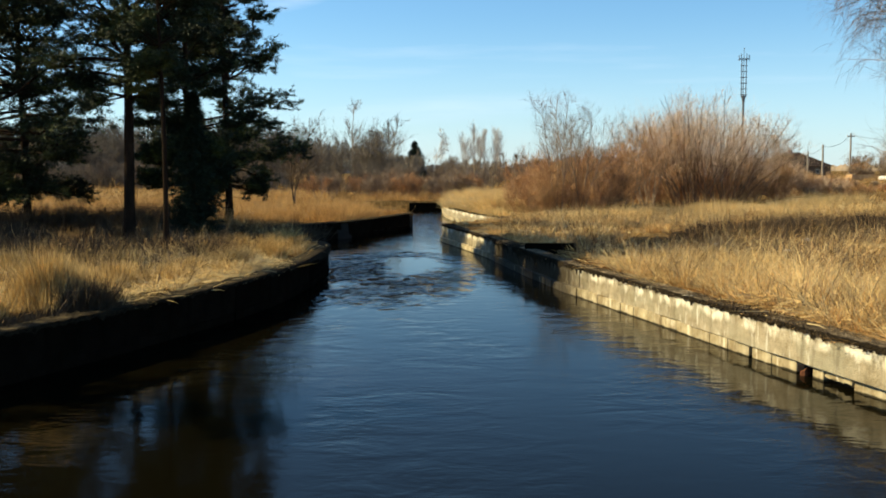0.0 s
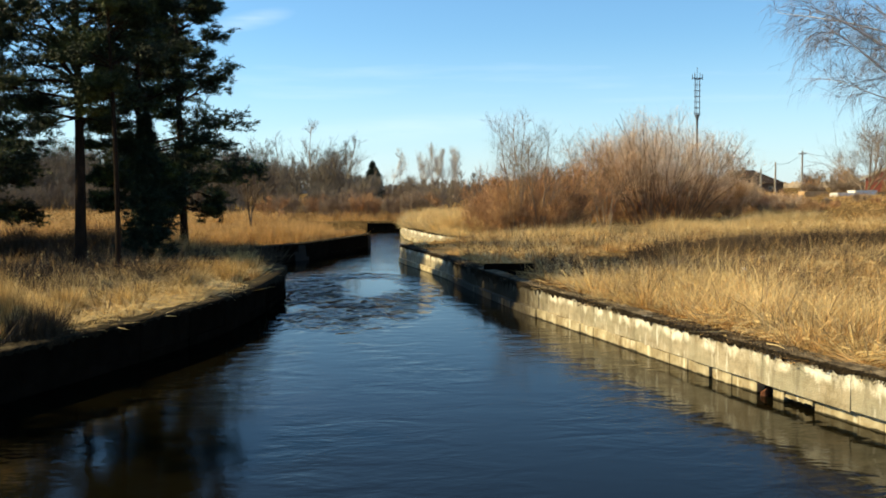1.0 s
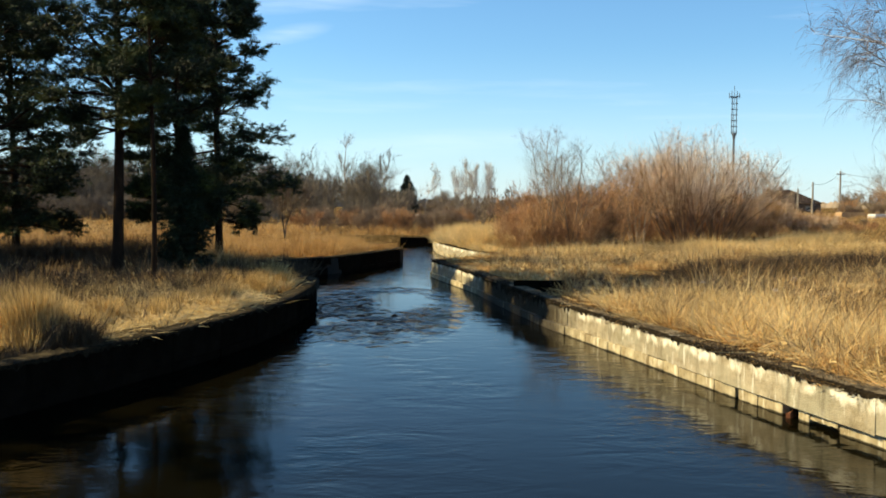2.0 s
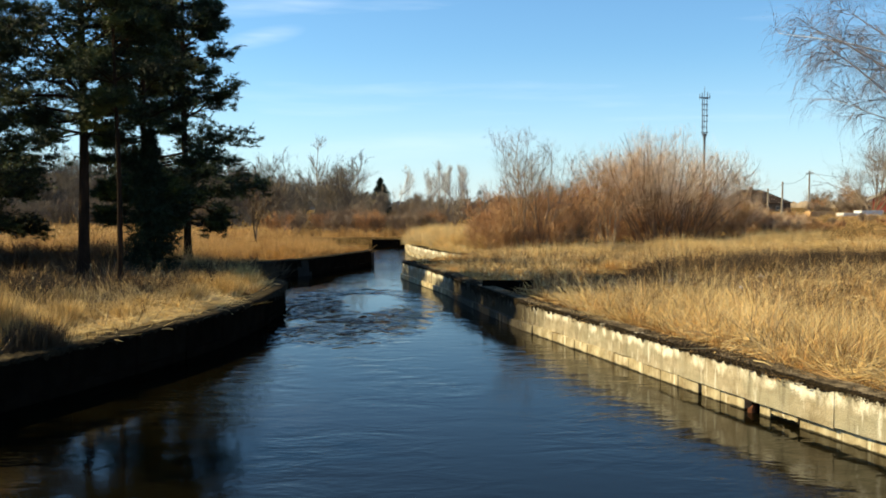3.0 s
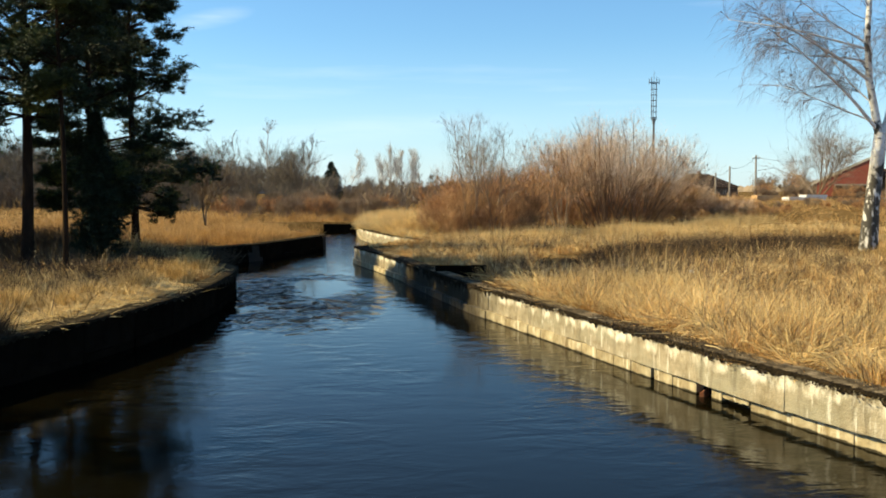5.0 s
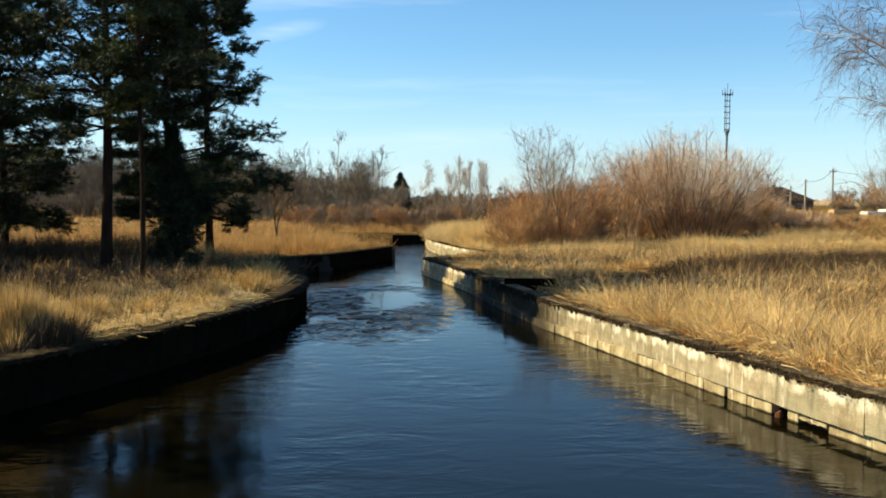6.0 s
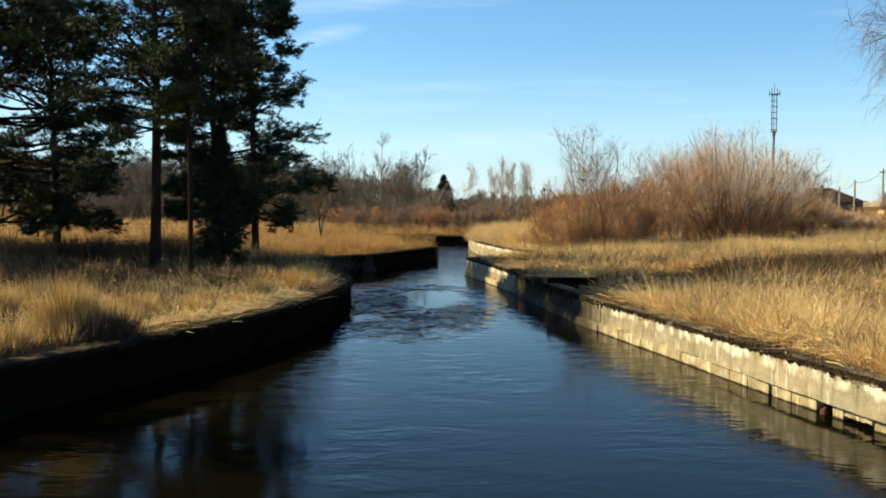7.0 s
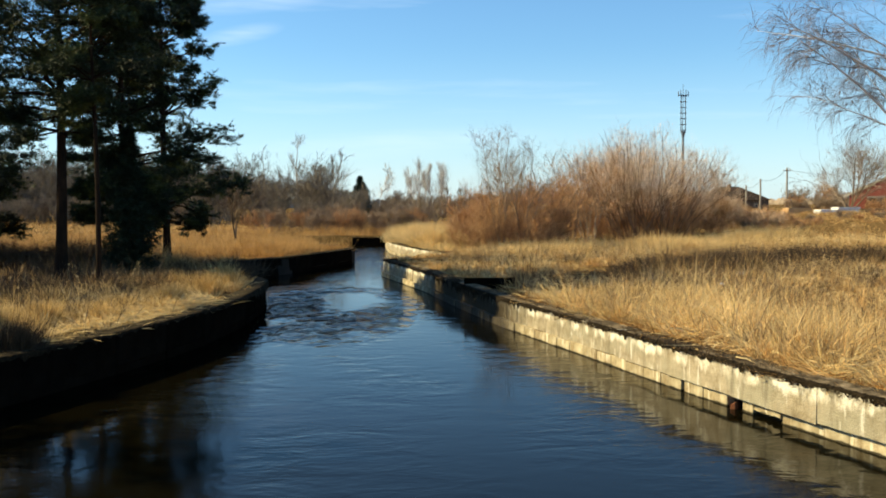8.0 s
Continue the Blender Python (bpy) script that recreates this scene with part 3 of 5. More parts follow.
def retaining_wall(name, label, path, upper, lower, length_low, missing=(), cap=0.7, proud=-0.035, first=0.0, trims=()):
    rng = np.random.default_rng(len(path) + int(abs(path[0][0]) * 100))
    total = seat(path, 0, 1)[3]
    # the core behind the pieces, which shows as dark joints
    d = unit(np.gradient(path, axis=0))
    inward = np.stack([-d[:, 1], d[:, 0]], 1)
    f, b = path + inward * (0.05 if proud >= 0 else 0.20), path + inward * 0.40
    n = len(path)
    v = np.concatenate([np.c_[f, np.full(n, -0.9)], np.c_[f, np.full(n, cap - 0.03)], np.c_[b, np.full(n, cap - 0.03)], np.c_[b, np.full(n, -0.9)]])
    i = np.arange(n - 1)
    q = np.concatenate([np.stack([i + k * n, i + 1 + k * n, i + 1 + (k + 1) * n, i + (k + 1) * n], 1) for k in range(3)])
    wall = tagged(new(name, mesh(name, v, q, JOINT)), label, "wall", kind="structure")
    s = 0.0
    while s < total - 0.4:
        e = min(s + 1.9, total)
        p, turn, size, _ = seat(path, s, e)
        ob = hang("block", upper[int(rng.integers(len(upper)))], wall)
        ob.matrix_world = pose(p[0], p[1], rng.normal(0, 0.008), rng.normal(0, 0.5), rng.normal(0, 0.2), turn + rng.normal(0, 0.12)) @ Matrix.Diagonal(((size + (0.02 if proud < 0 else 0.004)) / 1.9, 1, 1, 1))
        s = e
    s = first
    while s < total - 0.2:
        e = min(s + length_low, total)
        p, turn, size, _ = seat(path, s, e)
        cut = sum(t for m0, m1, t in trims if m0 < p[1] < m1)
        if cut:
            p, turn, size, _ = seat(path, s + cut, e)
        broken = any(m0 < p[1] < m1 for m0, m1 in missing)
        ob = hang("panel", BROKEN if broken else lower[int(rng.integers(len(lower)))], wall)
        step = proud if proud >= 0 else float(np.interp(p[1], (14.5, 18.0, 24.0), (-0.08, -0.01, 0.08)))
        ob.matrix_world = pose(p[0], p[1], rng.normal(0, 0.012), 0, 0, turn + rng.normal(0, 0.5)) @ Matrix.Translation((0, -step + rng.normal(0, 0.004), 0)) @ Matrix.Diagonal((size / length_low, 1, 1, 1))
        s = e
    # moss and dead roots over the top, hanging ragged over the front edge
    m = max(40, int(total / (0.03 if proud < 0 else 0.08)))
    ss = np.linspace(0.02, total - 0.02, m)
    run = np.concatenate([[0], np.cumsum(np.hypot(*np.diff(path, axis=0).T))])
    c = np.stack([np.interp(ss, run, path[:, k]) for k in (0, 1)], 1)
    dd = unit(np.gradient(c, axis=0))
    w = np.stack([-dd[:, 1], dd[:, 0]], 1)
    drop = 0.012 + 0.03 * np.clip(0.2 + lumps(ss, ss * 0, 0.5, c[0, 0]), 0, 1) + 0.10 * np.clip(lumps(ss, ss * 0, 0.14, c[0, 0] + 5), 0, 1) + 0.035 * rng.random(m)
    drop = np.minimum(drop * (1 + 3.5 * np.exp(-((c[:, 1] - 30.0) / 4.5) ** 2)), 0.40)   # thickest here: lichen, lengthened to stand in for the pines' shade
    i = np.arange(m - 1)

    def sheet(rows):
        v = np.concatenate([np.c_[c + w * o[:, None], z + 0 * ss] for o, z in rows])
        return v, np.concatenate([np.stack([i + k * m, i + 1 + k * m, i + 1 + (k + 1) * m, i + (k + 1) * m], 1) for k in range(len(rows) - 1)])

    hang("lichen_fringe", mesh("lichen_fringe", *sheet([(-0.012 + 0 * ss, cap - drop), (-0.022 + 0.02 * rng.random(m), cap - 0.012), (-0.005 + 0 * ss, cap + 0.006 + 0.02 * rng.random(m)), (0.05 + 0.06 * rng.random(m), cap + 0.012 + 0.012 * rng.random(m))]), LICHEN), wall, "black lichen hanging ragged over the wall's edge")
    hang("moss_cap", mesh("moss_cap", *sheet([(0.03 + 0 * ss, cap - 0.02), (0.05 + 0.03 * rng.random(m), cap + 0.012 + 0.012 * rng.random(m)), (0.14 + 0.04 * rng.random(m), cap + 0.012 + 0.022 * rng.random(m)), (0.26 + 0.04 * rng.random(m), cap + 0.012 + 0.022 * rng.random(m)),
                                             (0.38 + 0.06 * rng.random(m), cap + 0.012 + 0.03 * rng.random(m)), (0.56 + 0.1 * rng.random(m), cap - 0.08 + 0 * ss)]), MOSS if proud < 0 else SHADED_MOSS), wall, "brown moss and dead roots over the wall's top")
    return wall


right_path = along(RIGHT_LINE, -6, 47.5, True)
wall_right = retaining_wall("wall_east", "weathered pale concrete block retaining wall along the river", right_path, UPPER, LOWER, 0.66, missing=((13.8, 13.95),), cap=0.70, first=-0.32, trims=((14.4, 14.65, 0.40), (15.7, 15.95, 0.11)))
retaining_wall("wall_east_far", "pale concrete river wall below tall reeds", along(RIGHT_LINE, 47.8, END - 0.3, True), UPPER, LOWER, 0.66, cap=0.72)
retaining_wall("wall_west", "concrete retaining wall, its shade put into near-black colour", along(LEFT_LINE, -6, 41.0, False), UPPER_SHADED, LOWER_SHADED, 1.9, cap=0.75, proud=0.0)
retaining_wall("wall_west_far", "river wall beyond the bend, coloured near-black for its shade", along(LEFT_LINE, 41.2, 69.0, False), UPPER_SHADED, LOWER_SHADED, 1.9, cap=0.75, proud=0.0)
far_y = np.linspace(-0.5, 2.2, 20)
wall_north = retaining_wall("wall_north", "low dark river wall where the river bends away", np.stack([far_y, 73.7 + 0 * far_y], 1), UPPER_SHADED, LOWER_SHADED, 1.9, cap=0.75, proud=0.0)
wall_north.location.z = -0.14


# ---- trees ----
def place(x, y, sink=0.05):
    return (x, y, float(bank(x, y)) - sink)


def tufts(rng, at, ways, needles, length, width):
    """Sprays of needles round shoot tips."""
    n = len(at)
    base = np.repeat(at, needles, 0)
    d = unit(np.repeat(unit(ways), needles, 0) * 0.55 + rng.normal(0, 0.62, (n * needles, 3)) * np.array((1, 1, 0.6)))
    ln = length * rng.uniform(0.6, 1.2, n * needles)
    side = unit(np.cross(d, rng.normal(0, 1, d.shape))) * width * 0.5
    v = np.stack([base - side, base + side, base + d * ln[:, None]], 1).reshape(-1, 3)
    return v, np.arange(len(v)).reshape(-1, 3)


def pine(x, y, height, girth, limb, low, label, seed, lean=(0, 0), limbs=58, bare=0.0, density=1.0, upper=1.0, taper=0.55):
    """A Scots pine: tapered trunk, whorls of limbs that sag and turn up, twigs with needle sprays."""
    rng = np.random.default_rng(seed)
    tree = thing("pine_tree", label, "tree", place(x, y))
    k = 14
    h = np.linspace(0, 1, k + 1)
    trunk = np.stack([lean[0] * h ** 1.5 + 0.06 * np.sin(h * 5 + seed), lean[1] * h ** 1.5 + 0.06 * np.cos(h * 4 + seed), h * height], 1)[None]
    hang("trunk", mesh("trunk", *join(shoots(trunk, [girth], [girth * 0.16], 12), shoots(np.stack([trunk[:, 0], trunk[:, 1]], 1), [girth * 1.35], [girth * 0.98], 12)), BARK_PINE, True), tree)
    tiers = max(6, limbs // 5)
    u = low + (0.985 - low) * (np.arange(limbs) % tiers + rng.normal(0, 0.10, limbs)) / tiers
    a = rng.uniform(0, 2 * np.pi, limbs)
    start = np.stack([np.interp(u, h, trunk[0, :, i]) for i in range(3)], 1)
    shape = np.clip(np.minimum((u - low) / 0.22 + 0.55, (1.04 - u) / taper), 0.12, 1)
    length = limb * shape * rng.uniform(0.6, 1.1, limbs) * np.where(u > 0.36, upper, 1.0)
    rise = np.where(u < 0.4, rng.normal(-0.06, 0.10, limbs), rng.normal(0.42, 0.14, limbs))
    way = np.stack([np.cos(a), np.sin(a), rise], 1)
    main = grow(rng, start, way, length, 7, 0.11, 0.03)
    r = girth * 0.09 + 0.014 * length
    s1, d1, u1, o1 = sprout(rng, main, int(8 * density), 0.46 + bare, 1.0, 55)
    d1[:, 2] = d1[:, 2] * 0.35 + 0.08
    l1 = length[o1] * rng.uniform(0.10, 0.26, len(o1)) + 0.24
    twig = grow(rng, s1, d1, l1, 4, 0.12, 0.03)
    for i in range(limbs):
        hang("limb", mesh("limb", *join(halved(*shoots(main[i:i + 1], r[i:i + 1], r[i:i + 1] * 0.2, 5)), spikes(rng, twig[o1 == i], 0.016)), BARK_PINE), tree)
    # pads of needle sprays, flattened, on the twigs of the outer limbs
    s2, d2, _, o2 = sprout(rng, twig, 7, 0.2, 1.0, 60)
    d2[:, 2] *= 0.25
    sprig = grow(rng, s2, d2, l1[o2] * 0.4 + 0.08, 2, 0.12, 0.03)
    s3, d3, _, _ = sprout(rng, sprig, 3, 0.3, 1.0, 50)
    tips = np.concatenate([s3, sprig[:, -1], twig[:, -1], main[:, -1]])
    ways = np.concatenate([d3, sprig[:, -1] - sprig[:, -2], twig[:, -1] - twig[:, -2], main[:, -1] - main[:, -2]])
    ways[:, 2] = ways[:, 2] * 0.5 + 0.05
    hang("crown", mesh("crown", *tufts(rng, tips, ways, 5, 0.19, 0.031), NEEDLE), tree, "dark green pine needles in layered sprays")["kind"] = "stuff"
    return tree


def spruce(x, y, height, wide, label, seed, material=None, name="spruce_tree", count=900, size=0.30):
    rng = np.random.default_rng(seed)
    tree = thing(name, label, "tree", place(x, y))
    trunk = np.stack([np.zeros(5), np.zeros(5), np.linspace(0, height, 5)], 1)[None]
    hang("trunk", mesh("trunk", *shoots(trunk, [height * 0.014 + 0.03], [0.01], 7), BARK_DARK), tree)
    u = 0.06 + 0.94 * rng.random(count) ** 1.3
    a = rng.uniform(0, 2 * np.pi, count)
    reach = wide * (1 - u) ** 0.8 * rng.uniform(0.5, 1.1, count) + 0.05
    start = np.stack([0 * u, 0 * u, u * height], 1)
    twig = grow(rng, start, np.stack([np.cos(a), np.sin(a), rng.normal(-0.15, 0.15, count)], 1), reach, 4, 0.08, 0.03)
    s, d, _, _ = sprout(rng, twig, 6, 0.2, 1.0, 40)
    hang("crown", mesh("crown", *tufts(rng, s, d, 8, size, size * 0.13), material or SPRUCE), tree)
    return tree


def bare_tree(x, y, height, spread, girth, bark, twigs, label, seed, name="bare_tree", stems=1, fine=1.0, thick=0.010, rise=0.06, group="", limbs=14, into=None):
    """A leafless tree or shrub: one or more stems, limbs, branches and fine twigs. thick: radius of the finest twigs."""
    rng = np.random.default_rng(seed)
    a = rng.uniform(0, 2 * np.pi, stems)
    open_ = spread / height * (0.15 if stems == 1 else 1.0) * np.sqrt(rng.uniform(0.01, 1.2, stems))
    start = np.stack([np.cos(a), np.sin(a), 0 * a], 1) * (0.0 if stems == 1 else min(1.3, 0.05 * stems)) * rng.random((stems, 1))
    main = grow(rng, start, np.stack([np.cos(a) * open_, np.sin(a) * open_, 1 + 0 * a], 1), height * rng.uniform(0.75, 1.0, stems) * (1 - 0.12 * np.clip(open_, 0, 1.4)), 9, 0.10 if stems > 5 else 0.075, 0.02 if stems > 5 else 0.0)
    r0 = np.full(stems, girth) * rng.uniform(0.6, 1.0, stems)
    s1, d1, u1, o1 = sprout(rng, main, limbs, 0.22, 0.98 if stems < 6 else 0.93, 38)
    l1 = height * (0.40 if stems > 5 else 0.46) * ((1.08 if stems > 5 else 1.22) - u1) * rng.uniform(0.6, 1.2, len(o1)) * min(1.6, 0.7 + spread / height)
    b1 = grow(rng, s1, d1, l1, 5, 0.12, rise)
    s2, d2, u2, o2 = sprout(rng, b1, int(8 * fine), 0.15, 1.0, 36)
    l2 = l1[o2] * rng.uniform(0.25, 0.6, len(o2)) + 0.15
    b2 = grow(rng, s2, d2, l2, 4, 0.14, rise)
    s3, d3, _, o3 = sprout(rng, b2, int(4 * fine), 0.2, 1.0, 34)
    b3 = grow(rng, s3, d3, l2[o3] * rng.uniform(0.35, 0.9, len(o3)) + 0.1, 3, 0.14, rise * 0.7)
    limbwork = spikes(rng, b1, (girth * 0.22 * (1.1 - u1) + thick)[:, None])
    fuzz = join(spikes(rng, b2, thick * 1.15), slips(rng, b3, thick * 0.8))
    if into is not None:
        v, f = join(halved(*shoots(main, r0, r0 * 0.12 + thick, 4)), limbwork, fuzz)
        into.append((v + np.array(place(x, y)), f))
        return
    tree = thing(name, label, "tree" if stems < 6 else "bush", place(x, y), group=group)
    if stems > 1:
        for i in range(stems):
            hang("stem", mesh("stem", *shoots(main[i:i + 1], r0[i:i + 1], r0[i:i + 1] * 0.12 + thick, 5), bark if i % 5 or stems > 12 else twigs), tree)
    else:
        hang("trunk", mesh("trunk", *shoots(main, r0, r0 * 0.12 + thick, 4), bark), tree)
    if stems > 12:
        hang("branchwork", mesh("branchwork", *limbwork, bark), tree)["kind"] = "stuff"
    hang("crown", mesh("crown", *(fuzz if stems > 12 else join(limbwork, fuzz)), twigs), tree)["kind"] = "stuff"


def birch(x, y, seed):
    """The old forked birch: a stout dark foot, two white stems, long limbs and hanging twigs."""
    rng = np.random.default_rng(seed)
    tree = thing("birch_tree", "leafless forked white birch with a dark cracked foot", "tree", place(x, y, -0.20))
    foot = np.array([[-0.03, 0, -0.45], [0.03, 0, 0.5], [0.1, 0, 1.7], [0.22, 0, 2.85], [0.34, 0, 3.95], [0.42, 0, 4.6]])[None]
    hang("trunk", mesh("trunk", *join(shoots(foot, [0.31], [0.25], 14), shoots(foot[:, :3], [0.40], [0.295], 14)), BIRCH, True), tree)
    tops = [np.array([[0.40, 0, 4.3], [0.2, 0, 5.15], [-0.05, 0.1, 6.6], [-0.18, 0.1, 8.2], [-0.05, 0.2, 10.2], [0.1, 0.3, 12.5], [0.1, 0.3, 15.0]]),
            np.array([[0.45, 0, 4.3], [0.75, 0, 5.25], [0.95, -0.1, 6.6], [1.15, -0.2, 8.0], [1.5, -0.2, 10.0], [1.7, -0.2, 12.5], [1.8, -0.1, 14.5]]),
            np.array([[0.55, 0, 4.4], [1.1, 0.2, 5.15], [1.6, 0.4, 6.5], [2.0, 0.6, 8.0], [2.6, 0.8, 9.8], [3.2, 0.9, 11.5], [3.4, 1.0, 13.5]])]
    for p, r in zip(tops, (0.18, 0.20, 0.11)):
        hang("stem", mesh("stem", *shoots(p[None], [r], [r * 0.30], 10), BIRCH, True), tree)
    limbs = [((0.3, 0, 4.7), (-0.74, -0.1, 0.74), 6.2), ((-0.05, 0.1, 6.6), (-0.9, -0.3, 0.50), 5.6), ((0.5, 0, 4.35), (0.85, 0.0, 0.28), 3.6), ((0.5, 0, 4.1), (0.9, -0.1, 0.10), 3.8),
             ((-0.15, 0.1, 8.0), (-0.8, 0.2, 0.6), 4.0), ((0.9, 0, 6.4), (0.8, -0.4, 0.6), 3.6), ((-0.1, 0.2, 9.4), (-0.7, -0.5, 0.7), 3.2), ((1.3, -0.2, 9.0), (0.6, 0.5, 0.8), 3.2),
             ((0.2, 0, 5.6), (-0.5, 0.8, 0.7), 3.4), ((1.1, -0.2, 7.8), (-0.3, -0.9, 0.7), 3.0), ((0.0, 0.2, 10.5), (-0.8, 0.1, 0.6), 2.8), ((2.0, 0.6, 8.0), (0.8, 0.3, 0.6), 3.0),
             ((-0.1, 0.1, 7.3), (-0.75, 0.5, 0.45), 3.8), ((0.35, 0, 4.9), (-0.85, 0.25, 0.52), 4.2), ((-0.15, 0.1, 7.8), (-0.95, 0.1, 0.35), 5.4)]
    s, d, l = (np.array([q[i] for q in limbs], float) for i in range(3))
    main = np.concatenate([grow(rng, s[:2], d[:2], l[:2], 9, 0.045, 0.0), grow(rng, s[2:], d[2:], l[2:], 9, 0.09, -0.01)])
    for i in range(len(l)):
        hang("limb", mesh("limb", *shoots(main[i:i + 1], [0.014 + (0.0105 if i < 2 else 0.0075) * l[i]], [0.016 if i < 2 else 0.008], 7), BIRCH_LIMB, True), tree)
    stems = np.stack(tops)
    s0, d0, u0, o0 = sprout(rng, stems, 26, 0.25, 1.0, 45)
    l0 = rng.uniform(0.8, 2.2, len(o0))
    b0 = grow(rng, s0, d0, l0, 6, 0.12, 0.0)
    s1, d1, u1, o1 = sprout(rng, main, 18, 0.2, 1.0, 42)
    l1 = rng.uniform(0.6, 1.7, len(o1))
    b1 = grow(rng, s1, d1, l1, 6, 0.13, -0.02)
    both = np.concatenate([b0, b1])
    lb = np.concatenate([l0, l1])
    s2, d2, u2, o2 = sprout(rng, both, 9, 0.15, 1.0, 40)
    l2 = lb[o2] * rng.uniform(0.35, 0.75, len(o2))
    b2 = grow(rng, s2, d2, l2, 5, 0.12, -0.10)
    s3, d3, u3, o3 = sprout(rng, b2, 3, 0.3, 1.0, 35)
    b3 = grow(rng, s3, d3, rng.uniform(0.3, 1.2, len(o3)), 5, 0.10, -0.30)
    hang("branchwork", mesh("branchwork", *shoots(both, 0.006 + 0.007 * lb, np.full(len(lb), 0.0045)), TWIG_DARK), tree)["kind"] = "stuff"
    hang("crown", mesh("crown", *join(spikes(rng, b2, 0.0065), spikes(rng, b3, 0.004)), TWIG_DARK), tree, "fine dark hanging twigs")["kind"] = "stuff"
    return tree


pine(-15.9, 34.5, 14.5, 0.33, 4.8, 0.11, "tall dark pine with a stout trunk and low limbs", 11, limbs=90, density=1.8, upper=0.8)
pine(-9.1, 31.5, 13.5, 0.19, 3.6, 0.35, "tall dark green pine standing in dry grass", 12, limbs=84, density=1.4, taper=0.46)
pine(-7.25, 28.4, 11.0, 0.085, 1.3, 0.44, "slender dark pine with a thin trunk", 13, limbs=34)
pine(-7.96, 42.0, 13.8, 0.17, 3.2, 0.135, "dark green pine with sagging low boughs", 14, limbs=84, density=2.1, upper=0.80)
pine(-8.2, 36.0, 13.0, 0.15, 2.3, 0.16, "dark green pine among others", 15, limbs=64, density=1.9, upper=0.78, taper=0.62)
# three pines out of view, added for their shade and dark reflections
pine(-20.0, 27.0, 15.0, 0.24, 4.4, 0.10, "unseen dark green pine added for shade and reflections", 17, limbs=34, density=0.5)
pine(-21.0, 16.5, 13.0, 0.20, 3.4, 0.14, "unseen dark green pine added to shade the near bank", 18, limbs=36, density=0.5)
pine(-15.0, 15.2, 11.0, 0.16, 2.6, 0.22, "unseen dark green pine added for shade and reflections", 19, limbs=34, density=0.6)
pine(-15.0, 38.5, 12.5, 0.16, 4.0, 0.14, "dark green pine behind a stouter one", 20, limbs=76, density=1.8)
spruce(-7.6, 34.0, 5.0, 1.15, "small dense dark conifer under the pines", 21, name="young_spruce", count=680, size=0.22)
birch(20.75, 36.5, 5)

box_on_birch = thing("nest_box", "tall whitewashed wooden nest box fixed to a birch stem", "nest box", (22.26, 36.26, 7.86), -58)
part("body", box(-0.24, 0.24, -0.24, 0.2, 0.0, 1.22, 0.015), WHITE, box_on_birch)
part("floor_board", box(-0.30, 0.27, -0.32, 0.2, -0.06, -0.005, 0.01), POLE_WOOD, box_on_birch)
lid = part("roof_board", box(-0.30, 0.30, -0.33, 0.2, 0.0, 0.06, 0.01), POLE_WOOD, box_on_birch)
lid.matrix_local = pose(0, 0, 1.27, 0, -14, 0)
part("batten", box(-0.30, -0.22, 0.05, 0.13, -0.25, 1.5, 0.01), POLE_WOOD, box_on_birch)

# willow clumps: x, y, height, spread, stems, girth, stem bark, twigs
for i, (bx, by, bh, bs, stems, girth, bark, twigs) in enumerate([
        (7.3, 50.5, 6.7, 0.9, 4, 0.055, TWIG, TWIG), (8.5, 51.5, 6.3, 1.2, 5, 0.05, TWIG, TWIG), (9.0, 54.5, 5.4, 3.0, 9, 0.045, TWIG, TWIG_RED),
        (11.8, 57.5, 5.4, 3.4, 14, 0.04, TWIG, TWIG_RED), (14.0, 60.0, 6.2, 3.6, 14, 0.04, TWIG, TWIG_RED), (17.6, 62.0, 7.7, 5.5, 40, 0.050, WILLOW_STEM, WILLOW_TWIG),
        (20.0, 64.5, 7.3, 5.1, 32, 0.050, WILLOW_STEM, WILLOW_TWIG), (18.4, 69.0, 8.0, 5.0, 16, 0.04, WILLOW_STEM, TWIG_TAN), (22.6, 68.0, 6.0, 4.0, 20, 0.04, TWIG, TWIG_RED), (24.9, 72.0, 4.2, 2.6, 12, 0.035, TWIG, TWIG_RED)]):
    bare_tree(bx, by, bh, bs, girth, bark, twigs, "leafless multi-stemmed willow in dry grass" if stems < 6 else "leafless willow bush with a fan of tan stems in dry grass", 100 + i, "willow_bush", stems, 1.13 if stems > 30 else 0.95, 0.0045, 0.06, "willow bushes", limbs=9 if stems > 5 else 18)
low_rng = np.random.default_rng(79)
for i in range(12):
    u = i / 11
    bare_tree(25.6 + 6.6 * u + low_rng.normal(0, 0.3), 72.0 + low_rng.uniform(-2, 3), 3.3 - 2.2 * u + low_rng.uniform(-0.2, 0.3), 2.0, 0.025, TWIG_RED, TWIG_ORANGE if i % 3 else TWIG_TAN, "low leafless red-brown willow scrub", 1400 + i, "willow_scrub", 9, 0.9, 0.0095, 0.09, "red-brown scrub", limbs=8)
rng = np.random.default_rng(77)
for i in range(40):
    by = 53 + 30 * rng.random()
    bx = 6.0 + 0.1 * (by - 52) + rng.random() * (8 + 0.5 * (by - 52))
    if by < 66 and 0.22 < bx / by < 0.36:
        continue
    bare_tree(bx, by, rng.uniform(2.4, 4.6), 2.2, 0.03, TWIG_RED, TWIG_RED, "low leafless red-brown willow scrub", 130 + i, "willow_scrub", 9, 0.8, 0.0105, 0.09, "red-brown scrub", limbs=8)
